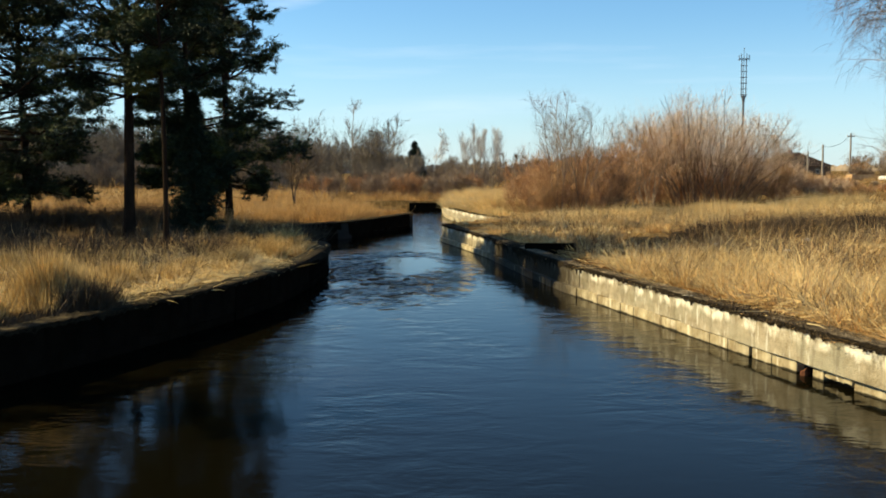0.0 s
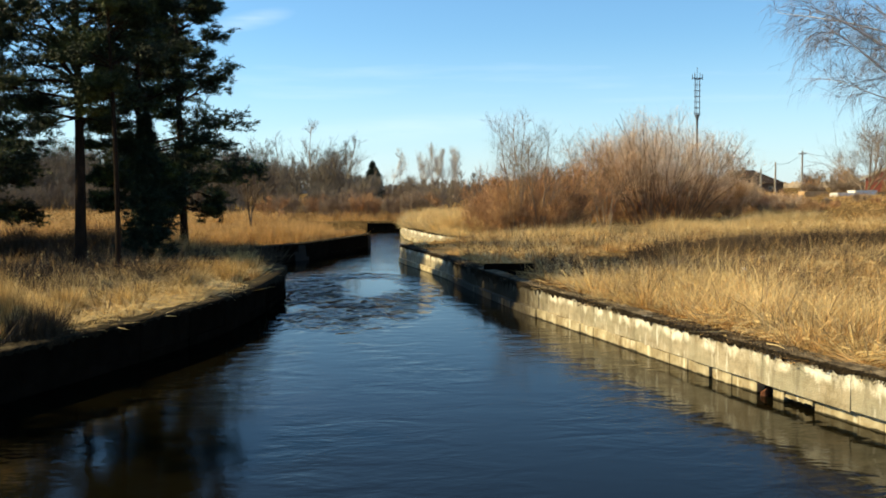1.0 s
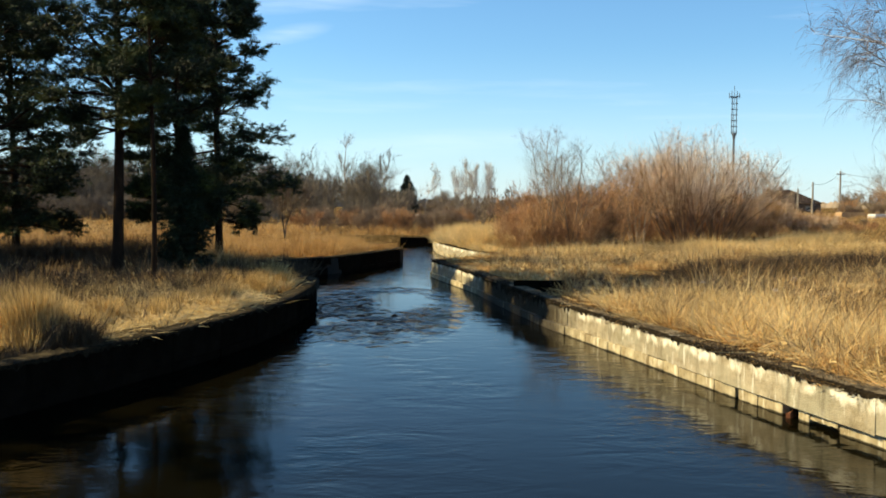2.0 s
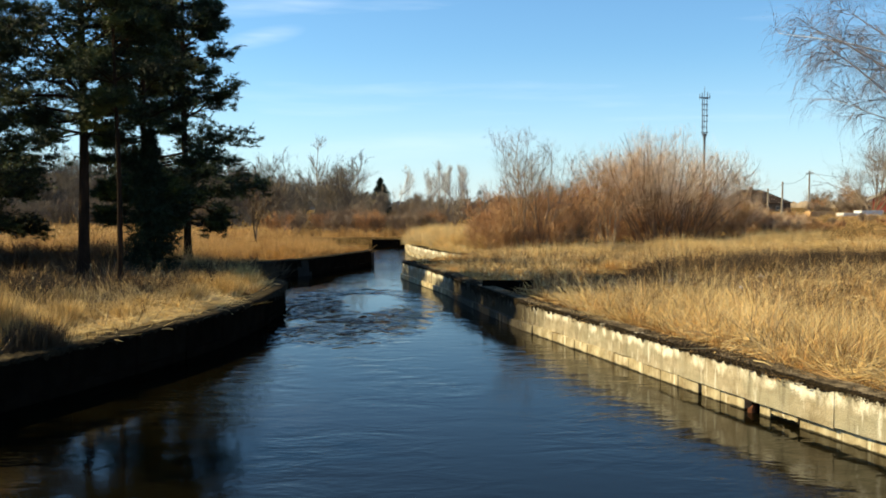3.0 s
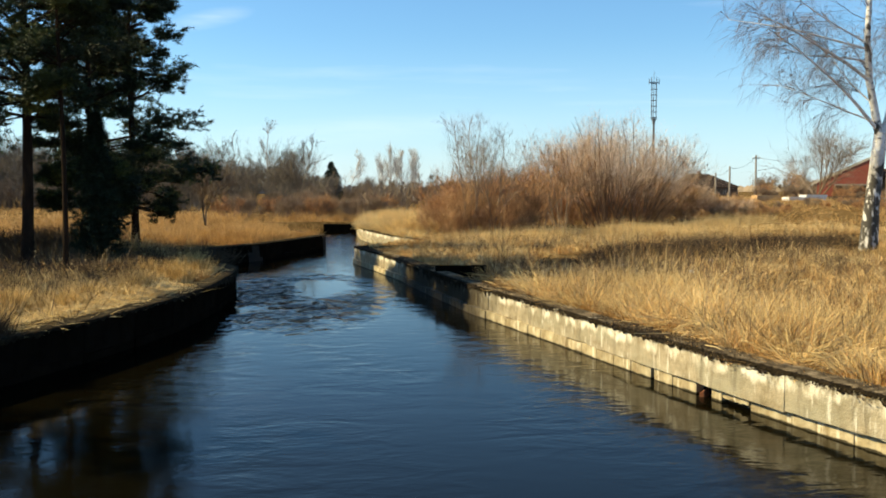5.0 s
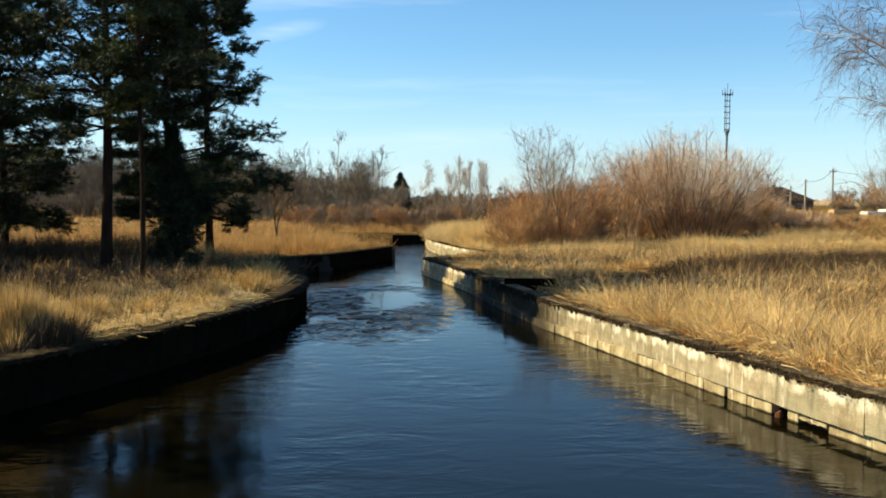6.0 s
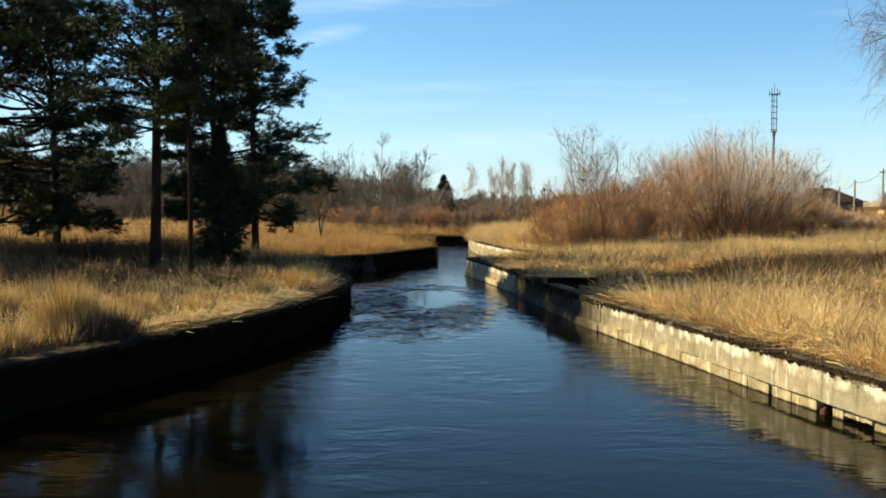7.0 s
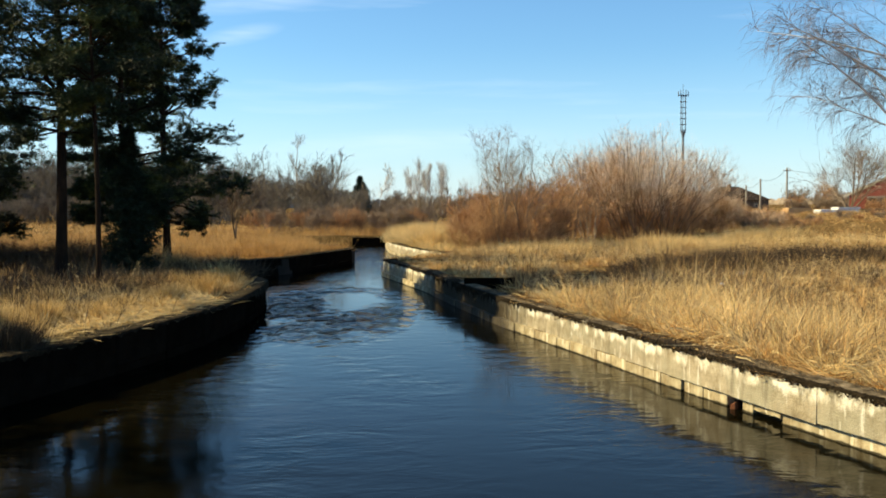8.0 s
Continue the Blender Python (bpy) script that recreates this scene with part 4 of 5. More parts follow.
for i in range(7):
    bare_tree(5.2 + 0.75 * i + rng.normal(0, 0.2), 50.0 + 0.5 * i + rng.uniform(-0.5, 1.5), rng.uniform(1.8, 3.0), 1.2, 0.018, TWIG_ORANGE, TWIG_ORANGE, "thin orange-brown willow shoots in dry grass", 900 + i, "willow_scrub", 10, 0.9, 0.006, 0.12, "orange willow shoots", limbs=7)
for i in range(9):
    bare_tree(14.5 + 1.1 * i + rng.normal(0, 0.3), 64.5 + 0.45 * i + rng.uniform(0, 2), rng.uniform(1.6, 2.8), 2.2, 0.025, TWIG_RED, TWIG_RED, "low leafless red-brown willow scrub", 880 + i, "willow_scrub", 9, 0.8, 0.0105, 0.09, "red-brown scrub", limbs=8)
for i in range(16):
    bx = 5.6 + 7.6 * i / 15 if i < 9 else 19.5 + 5.0 * (i - 9) / 6
    by = 50.5 + rng.uniform(0, 4) if i < 9 else 65 + rng.uniform(0, 4)
    bare_tree(bx + rng.normal(0, 0.4), by, rng.uniform(1.5, 2.7), 1.8, 0.02, TWIG_RED, TWIG_RED, "low leafless red-brown willow scrub", 180 + i, "willow_scrub", 9, 0.9, 0.0075, 0.09, "red-brown scrub", limbs=8)

# the bare wood beyond the field, and single trees far off
deep_wood = []
for i in range(165):
    a = 0.95 * rng.random()
    bx, by = -74 + 75 * a, 132 - 22 * a + rng.uniform(-4, 18)
    bare_tree(bx, by, rng.uniform(7.4, 10.4) - 1.3 * a, 1.8, 0.08, WOOD_TWIG, WOOD_TWIG, "leafless grey-brown tree at the field's edge", 200 + i, "bare_tree", 1 + i % 3, 0.9, 0.0165, 0.11, "trees along the far field", limbs=13)
for i in range(64):
    a = 0.95 * rng.random()
    bare_tree(-78 + 79 * a, 134 - 22 * a + rng.uniform(0, 8), rng.uniform(5.2, 8.2) - 1.2 * a, 2.2, 0.06, WOOD_TWIG, WOOD_TWIG, "", 1000 + i, stems=5, fine=0.75, thick=0.018, rise=0.14, limbs=8, into=deep_wood)
for i in range(24):
    a = 0.93 * rng.random()
    bare_tree(-95 + 96 * a, rng.uniform(145, 190), rng.uniform(7.5, 10.5) - 2.8 * a, 3.0, 0.10, WOOD_TWIG, WOOD_TWIG, "", 740 + i, stems=4, fine=1.0, thick=0.020, rise=0.10, limbs=10, into=deep_wood)
for i in range(60):
    a = 0.95 * rng.random()
    bare_tree(-74 + 75 * a, 126 - 22 * a + rng.uniform(-3, 6), rng.uniform(2.4, 4.8), 1.4, 0.03, WOOD_TWIG, WOOD_TWIG if i % 2 else FAR_TWIG, "leafless brown underwood at the field's edge", 600 + i, "underwood", 7, 0.9, 0.013, 0.25, "underwood along the far field", limbs=6)
wood_rng = np.random.default_rng(78)
for i in range(80):
    by = wood_rng.uniform(150, 185)
    aside = -0.34 + 0.345 * wood_rng.random()
    bare_tree(by * aside, by, wood_rng.uniform(6.5, 9.0) - 2.6 * max(0.0, aside + 0.12) / 0.12, 3.2, 0.10, WOOD_TWIG, WOOD_TWIG, "", 1300 + i, stems=6, fine=0.8, thick=0.030, rise=0.16, limbs=8, into=deep_wood)
tagged(new("deep_wood", mesh("deep_wood", *join(*deep_wood), WOOD_TWIG)), "leafless grey-brown brushwood and trees of the far wood", "woods", kind="stuff")
for i in range(26):
    bare_tree(rng.uniform(-9, 4.5), rng.uniform(76, 90), rng.uniform(1.4, 2.6), 1.6, 0.03, TWIG, TWIG if i % 3 else TWIG_RED, "low leafless brown scrub behind the river wall", 680 + i, "willow_scrub", 8, 1.0, 0.010, 0.15, "scrub at the river bend", limbs=6)
for i in range(75):
    by = rng.uniform(78, 190)
    bx = by * rng.uniform(-0.03 if by < 100 else 0.0, 0.32)
    bare_tree(bx, by, rng.uniform(2.2, 2.6 + by / 60), 3.0, 0.06, FAR_TWIG, FAR_TWIG if i % 4 else TWIG, "leafless brown thicket far along the river", 400 + i, "thicket", 8, 0.75, 0.018, 0.20, "far thickets", limbs=7)
for i in range(6):
    bare_tree(12.5 + 1.5 * i + rng.normal(0, 0.4), 230 + rng.uniform(-10, 10), rng.uniform(11, 13.5), 2.0, 0.12, FAR_PALE, FAR_PALE, "tall pale leafless poplar in the distance", 300 + i, "poplar_tree", 1, 1.3, 0.014, 0.35, "distant poplars", limbs=30)
bare_tree(4.2, 215, 11.0, 2.5, 0.12, FAR_PALE, FAR_PALE, "pale leafless tree in the distance", 320, "bare_tree", 1, 1.0, 0.035, 0.08)
spruce(0.2, 235, 8.9, 4.4, "dark green conifer beyond the river bend", 23, count=520, size=0.6)
bare_tree(-7.6, 128, 11.5, 2.0, 0.12, FAR_TWIG, FAR_TWIG, "tall thin leafless tree above the wood", 321, "bare_tree", 1, 1.0, 0.02, 0.05)
bare_tree(-7.5, 62, 4.5, 2.2, 0.08, STALK_DARK, STALK, "small leafless tree beside the river bend", 322, "bare_tree", 2, 1.0, 0.012, 0.05)
bare_tree(55.0, 108, 8.8, 5.2, 0.11, STALK, TWIG, "round leafless tree beside the red house", 323, "bare_tree", 5, 1.2, 0.011, 0.03, limbs=24)
bare_tree(75.6, 121.5, 10.4, 4.0, 0.12, TWIG, FAR_TWIG, "tall leafless tree behind the fence", 326, "bare_tree", 3, 1.1, 0.014, 0.05, limbs=20)
bare_tree(47.9, 128, 8.4, 2.0, 0.10, FAR_TWIG, FAR_TWIG, "leafless tree beside the dark-roofed house", 324, "bare_tree", 1, 1.2, 0.02, 0.05)
bare_tree(27.5, 41.5, 2.6, 2.0, 0.03, TWIG, TWIG, "small leafless shrub beside the birch", 325, "shrub", 7, 0.8, 0.008, 0.03, limbs=6)
for i in range(34):
    by = rng.uniform(135, 240)
    aside = rng.uniform(0.40, 0.66)
    if by < 196 and aside < 0.445:
        continue
    bare_tree(by * aside, by, rng.uniform(2.5, 5.5), 3.0, 0.08, FAR_TWIG, TWIG_RED if i % 2 else FAR_TWIG, "leafless tree behind the houses", 340 + i, "bare_tree", 3, 0.8, 0.03, 0.05, "trees behind the houses", limbs=9)


for i in range(30):
    by = rng.uniform(70, 92)
    bare_tree(by * rng.uniform(0.40, 0.60), by, rng.uniform(0.4, 0.85), 1.0, 0.012, TWIG_RED, TWIG_RED if i % 3 else TWIG, "low red-brown dead weeds standing before the yard", 1200 + i, "weed_clump", 8, 0.8, 0.009, 0.15, "weeds before the yard", limbs=6)
for i in range(16):
    by = rng.uniform(111, 121)
    bare_tree(by * rng.uniform(0.44, 0.60), by, rng.uniform(1.0, 2.1), 1.8, 0.03, TWIG, TWIG if i % 3 else TWIG_RED, "low brown leafless scrub behind the yard", 860 + i, "scrub", 7, 0.9, 0.014, 0.15, "scrub behind the yard", limbs=7)


def far_wood():
    """A low rim of wood all round the plain."""
    n = 3600
    a = np.linspace(0, 2 * np.pi, n, endpoint=False)
    r = 640 + 40 * np.sin(a * 7)
    x, y = r * np.sin(a), r * np.cos(a)
    top = 5 + 1.5 * lumps(a * 20, a * 0, 1.0) + 2.5 * lumps(a * 300, a * 0, 1.0, 4.0) + 2.0 * np.abs(lumps(a * 900, a * 0, 1.0, 7.0))
    v = np.concatenate([np.stack([x, y, 0 * a], 1), np.stack([x, y, top], 1), np.stack([x * 1.05, y * 1.05, top * 0.6], 1)])
    i = np.arange(n)
    j = (i + 1) % n
    q = np.concatenate([np.stack([i, j, j + n, i + n], 1), np.stack([i + n, j + n, j + 2 * n, i + 2 * n], 1)])
    tagged(new("backdrop", mesh("backdrop", v, q, FAR_TWIG, True)), "distant brown rim of leafless woods", "woods", kind="structure")


far_wood()


# ---- mast, poles, houses ----
def mast():
    m = thing("radio_mast", "slender grey steel mast with a ladder-like lattice head", "mast", (60.4, 182.5, 0.3))
    part("pole", rod((0, 0, 0), (0, 0, 15.4), 0.28, 0.20, 10), STEEL, m)
    part("collar", rod((0, 0, 15.0), (0, 0, 16.2), 0.22, 0.42, 8), STEEL, m)
    for sx in (-0.42, 0.42):
        part("upright", rod((sx, 0, 15.9), (sx, 0, 23.0), 0.085, 0.085, 6), STEEL, m)
    part("spine", rod((0, 0.3, 15.9), (0, 0.1, 24.9), 0.07, 0.045, 6), STEEL, m)
    for i in range(7):
        part("rung", rod((-0.62, 0, 16.4 + i * 1.05), (0.62, 0, 16.4 + i * 1.05), 0.075, 0.075, 6), STEEL, m)
    part("crossarm", rod((-1.0, 0, 22.9), (1.0, 0, 22.9), 0.085, 0.085, 6), STEEL, m)
    for sx, h in ((-0.95, 23.6), (-0.5, 23.9), (0.5, 23.9), (0.95, 23.6)):
        part("antenna", rod((sx, 0, 22.6), (sx, 0, h), 0.085, 0.06, 6), STEEL, m)


def utility_pole(x, y, height, arm=True):
    p = thing("utility_pole", "weathered grey wooden utility pole", "pole", place(x, y), 20, "utility poles")
    part("post", rod((0, 0, 0), (0, 0, height), 0.16, 0.12, 8), POLE_WOOD, p)
    if arm:
        part("crossarm", box(-0.75, 0.75, -0.06, 0.06, height - 0.55, height - 0.42), POLE_WOOD, p)
        for sx in (-0.65, 0.65):
            part("insulator", rod((sx, 0, height - 0.42), (sx, 0, height - 0.22), 0.06, 0.04, 6), WHITE, p)
    return Vector((x, y, place(x, y)[2] + height - 0.25))


def wire(a, b, sag):
    c = bpy.data.curves.new("overhead_wire", "CURVE")
    c.dimensions, c.bevel_depth = "3D", 0.025
    s = c.splines.new("POLY")
    s.points.add(12)
    for i in range(13):
        u = i / 12
        p = a.lerp(b, u)
        s.points[i].co = (p.x, p.y, p.z - sag * 4 * u * (1 - u), 1)
    c.materials.append(STEEL)
    tagged(new("overhead_wire", c), "thin dark wire hanging between utility poles", "wire", "overhead wires")


def gable_house(name, label, x, y, turn, wide, deep, eaves, ridge, wall_mat, roof_mat):
    """Ridge along x; the long front faces -y."""
    h = thing(name, label, "house", place(x, y, 0.2), turn)
    w, d = wide / 2, deep / 2
    bm = bmesh.new()
    a = [bm.verts.new(p) for p in ((-w, -d, 0), (w, -d, 0), (w, d, 0), (-w, d, 0), (-w, -d, eaves), (w, -d, eaves), (w, d, eaves), (-w, d, eaves), (-w, 0, ridge), (w, 0, ridge))]
    for f in ((0, 1, 5, 4), (2, 3, 7, 6), (1, 2, 6, 9, 5), (3, 0, 4, 8, 7), (4, 5, 9, 8), (6, 7, 8, 9)):
        bm.faces.new([a[i] for i in f])
    part("wall", bm, wall_mat, h)
    slope = math.degrees(math.atan2(ridge - eaves, d))
    run = math.hypot(ridge - eaves, d) + 0.45
    for side in (-1, 1):
        r = part("roof", box(-w - 0.4, w + 0.4, -run, 0, 0, 0.14), roof_mat, h)
        r.matrix_local = pose(0, 0, ridge + 0.04, slope if side < 0 else -slope, 0, 0) @ (Matrix.Identity(4) if side < 0 else Matrix.Translation((0, run, 0)))
    return h


def red_house(x, y, turn):
    """A gable end with a long low slope on one side and a dark open porch along its foot."""
    h = thing("house", "red gabled house with pale roof edge and dark open porch", "house", place(x, y, 0.2), turn)
    end = [(-3.2, 0.0), (4.2, 0.0), (4.2, 4.9), (3.1, 5.5), (-3.2, 2.5)]
    bm = bmesh.new()
    near, far = ([bm.verts.new((px, py, pz)) for px, pz in end] for py in (0.0, 7.0))
    bm.faces.new(near)
    bm.faces.new(far[::-1])
    for i in range(5):
        bm.faces.new((near[i], far[i], far[i - 4], near[i - 4]))
    part("wall", bm, RED_WALL, h)
    for (x0, z0), (x1, z1) in (((-3.9, 2.17), (3.1, 5.5)), ((4.5, 4.74), (3.1, 5.5))):
        run, slope = math.hypot(x1 - x0, z1 - z0), math.degrees(math.atan2(z1 - z0, x1 - x0))
        lie = Matrix.Translation((x0, 0, z0 + 0.03)) @ pose(0, 0, 0, 0, -slope, 0)
        for name, shape, material, label in (("roof", box(0, run, -0.06, 7.3, 0.0, 0.12) if x1 > x0 else box(0, run, -0.06, 7.3, -0.12, 0.0), ROOF_DARK, ""),
                                             ("bargeboard", box(0, run, -0.10, -0.07, -0.16, 0.14) if x1 > x0 else box(0, run, -0.10, -0.07, -0.14, 0.16), CREAM_WALL, "pale weathered bargeboard")):
            part(name, shape, material, h, label).matrix_local = lie
    part("porch_roof", box(-1.0, 4.0, -1.8, -0.02, 2.06, 2.16), ROOF_DARK, h)
    part("fascia", box(-1.05, 4.05, -1.87, -1.81, 2.02, 2.2), POLE_WOOD, h, "pale weathered board")
    part("porch_wall", box(-1.0, 4.0, -0.9, -0.8, 0, 2.05), BROWN_WALL, h)
    for px in (-0.9, 0.4, 2.1, 3.9):
        part("post", box(px - 0.07, px + 0.07, -1.78, -1.64, 0, 2.05), POLE_WOOD, h)
    return h


def hipped_house(name, label, x, y, turn, wide, deep, eaves, ridge, windows):
    """A low house whose roof slopes to all four sides; the long front faces -y."""
    h = thing(name, label, "house", place(x, y, 0.2), turn)
    w, d = wide / 2, deep / 2
    part("wall", box(-w, w, -d, d, 0, eaves + 0.05), BROWN_WALL, h)
    bm = bmesh.new()
    o = 0.45
    low = [bm.verts.new(p) for p in ((-w - o, -d - o, eaves), (w + o, -d - o, eaves), (w + o, d + o, eaves), (-w - o, d + o, eaves))]
    top = [bm.verts.new(p) for p in ((-w + 1.2, 0, ridge), (w * 0.12, 0, ridge))]
    for f in ((low[0], low[1], top[1], top[0]), (low[2], low[3], top[0], top[1]), (low[1], low[2], top[1]), (low[3], low[0], top[0]), (low[3], low[2], low[1], low[0])):
        bm.faces.new(f)
    part("roof", bm, ROOF_DARK, h, "dark hipped roof")
    part("chimney", box(-1.3, -0.7, 0.3, 0.9, ridge - 0.7, ridge + 0.5, 0.03), RUST, h)
    for wx in windows:
        f = part("window", box(wx - 0.42, wx + 0.42, -d - 0.05, -d + 0.05, 0.6, 1.45), CREAM_WALL, h, "pale framed window")
        part("pane", box(wx - 0.34, wx + 0.34, -d - 0.062, -d - 0.052, 0.68, 1.37), PANE, f)
        part("muntin", box(wx - 0.03, wx + 0.03, -d - 0.075, -d - 0.063, 0.68, 1.37), CREAM_WALL, f)
    return h


mast()
tips = [utility_pole(66.9, 151.5, 6.7), utility_pole(62.0, 150.0, 5.0, False), utility_pole(63.7, 160.0, 4.1, False), utility_pole(57.6, 98.0, 6.0, False)]
wire(tips[0], tips[1], 0.7)
wire(tips[0], tips[3], 1.2)
wire(tips[1], tips[2], 0.5)
hipped_house("house", "low brown house with a dark hipped roof behind bushes", 74.6, 193.0, 6, 10.6, 7.0, 2.0, 4.7, [-4.0, -1.6, 2.6])
red_house(66.7, 124.0, -29.5)
gable_house("shed", "low dark brown barn with a weathered roof", 74.6, 129.5, -29.5, 3.2, 4.6, 3.0, 4.1, BROWN_WALL, ROOF_DARK)


def board_stack(x, y, turn, wide, high, material, label, sticks=5):
    s = thing("board_stack", label, "boards", place(x, y), turn)
    for i in range(sticks):
        z = high * i / sticks
        o = 0.08 * math.sin(i * 2.3)
        part("board", box(-wide / 2 + o, wide / 2 + o, -0.6, 0.6, z, z + high / sticks - 0.015), material, s)


board_stack(53.8, 106.5, 15, 3.0, 0.7, WHITE, "white painted boards stacked in a yard")
board_stack(50.9, 104.8, 12, 2.6, 0.4, WHITE, "low stack of pale boards in a yard")
board_stack(49.6, 109.5, 8, 3.0, 0.7, TIMBER, "stack of fresh orange timber in a yard")
board_stack(57.2, 108.0, 6, 7.5, 0.55, BROWN_WALL, "long low pile of dark weathered boards in a yard")


def rail_fence(x, y, turn, length):
    f = thing("rail_fence", "grey wooden rail fence beside the birch", "fence", place(x, y), turn)
    n = int(length / 2.4) + 1
    for i in range(n):
        part("post", rod((i * 2.4, 0, 0), (i * 2.4, 0, 1.2), 0.06, 0.05, 7), POLE_WOOD, f)
    part("rail", rod((-0.3, -0.06, 1.1), (length + 0.3, -0.06, 1.06), 0.055, 0.05, 7), POLE_WOOD, f)


rail_fence(39.4, 67.0, -2, 4.8)


# the concrete cheek of the ditch where it meets the river wall
cheek = thing("ditch_headwall", "dark concrete headwall at the mouth of a ditch", "wall", (3.12, 29.05, 0.0), 0)
for i in range(2):
    part("slab", box(i * 0.76, i * 0.76 + 0.75, 0, 0.16, -0.2, 0.89, 0.012), SHADED_CONCRETE, cheek)
# a rusty brick in the gap of the footing
lost = thing("loose_brick", "broken rusty brick lodged in a wall gap", "brick", (5.66, 14.40, 0.0), 60)
bm = box(-0.09, 0.10, -0.05, 0.05, -0.05, 0.09, 0.02)
for bv in bm.verts:
    bv.co += Vector((0.03 * math.sin(bv.co.z * 60), 0.02 * math.sin(bv.co.x * 50), 0.03 * math.sin(bv.co.x * 37 + bv.co.y * 60)))
part("body", bm, RUST, lost)


# ---- grass ----
def meadow(name, label, seed, count, spot, tall, width, upright, material, clump=22, bent=True, spread=0.10, patchy=0.9, lift=0.0, gaps=-0.12):
    """Dry grass in clumps. spot: draws the places; tall: (low, high) metres; upright: share of standing blades."""
    rng = np.random.default_rng(seed)
    c = spot(rng, count)
    patch = lumps(c[:, 0], c[:, 1], 2.4, 5.5) + 0.6 * lumps(c[:, 0], c[:, 1], 0.8, 1.5)
    c, patch = c[patch > gaps], patch[patch > gaps]
    n = len(c)
    # wind and snow have laid whole tufts flat beside others that still stand
    lead = np.stack([lumps(c[:, 0], c[:, 1], 1.3, 11.0), lumps(c[:, 0], c[:, 1], 1.3, 17.0)], 1) * 1.3 + rng.normal(0, 0.42, (n, 2))
    tuft = lumps(c[:, 0], c[:, 1], 0.9, 23.0) + rng.normal(0, 0.16, n)
    size = np.clip(np.exp(rng.normal(-0.2, 0.3, n)), 0.4, 1.25) * np.clip(1 + patchy * patch, 0.4, 1.5)
    o = np.repeat(np.arange(n), clump)
    xy = c[o] + rng.normal(0, spread, (len(o), 2)) * size[o, None]
    z = bank(c[:, 0], c[:, 1])[o] - 0.03 + lift * rng.random(len(o))
    stand = rng.random(len(o)) < np.clip(upright + 1.7 * tuft + 0.25 * patch, 0.06, 0.97)[o] * (upright > 0.06)
    way = np.empty((len(o), 3))
    way[:, :2] = lead[o] * 0.45 + (xy - c[o]) * 2.2 + rng.normal(0, 0.26, (len(o), 2))
    way[:, 2] = 1
    flat = rng.normal(0, 0.7, (len(o), 2)) + lead[o] * 2.2
    way[~stand, :2] = flat[~stand]
    way[~stand, 2] = rng.uniform(0.02, 0.5, (~stand).sum())
    ln = rng.uniform(*tall, len(o)) * size[o]
    wide = width * rng.uniform(0.6, 1.4, len(o))
    base = np.c_[xy, z]
    if bent:
        v, f = blades(rng, base, way, ln, wide, rng.uniform(0, 0.9, len(o)))
    else:
        v, f = slips(rng, np.stack([base, base + unit(way) * ln[:, None]], 1), wide[:, None] * 0.5)
    tagged(new(name, mesh(name, v, f, material)), label, "grass", kind="stuff")


def arcs(rng, base, ways, lengths, widths, fall, pieces):
    """Long blades in two or three pieces that arch over and hang at the tip. As triangles."""
    n = len(base)
    d = unit(ways)
    side = unit(np.cross(d, rng.normal(0, 1, (n, 3)) * np.array((1, 1, 0.3)))) * widths[:, None] * 0.5
    out = unit(np.c_[d[:, :2] + rng.normal(0, 0.15, (n, 2)), np.zeros(n)])
    p, rows = base, [base - side, base + side]
    for k in range(pieces):
        p = p + d * (lengths / pieces)[:, None]
        d = unit(d + (out * 0.45 - np.array((0, 0, 0.38))) * (fall * (k + 1) * 1.5 / pieces)[:, None])
        if k < pieces - 1:
            rows += [p - side * (1 - 0.2 * (k + 1)), p + side * (1 - 0.2 * (k + 1))]
    v = np.stack(rows + [p], 1).reshape(-1, 3)
    f = np.array([[0, 1, 3], [0, 3, 2], [2, 3, 5], [2, 5, 4], [4, 5, 6]] if pieces == 3 else [[0, 1, 3], [0, 3, 2], [2, 3, 4]])
    return v, (f[None] + (np.arange(n) * (2 * pieces + 1))[:, None, None]).reshape(-1, 3)


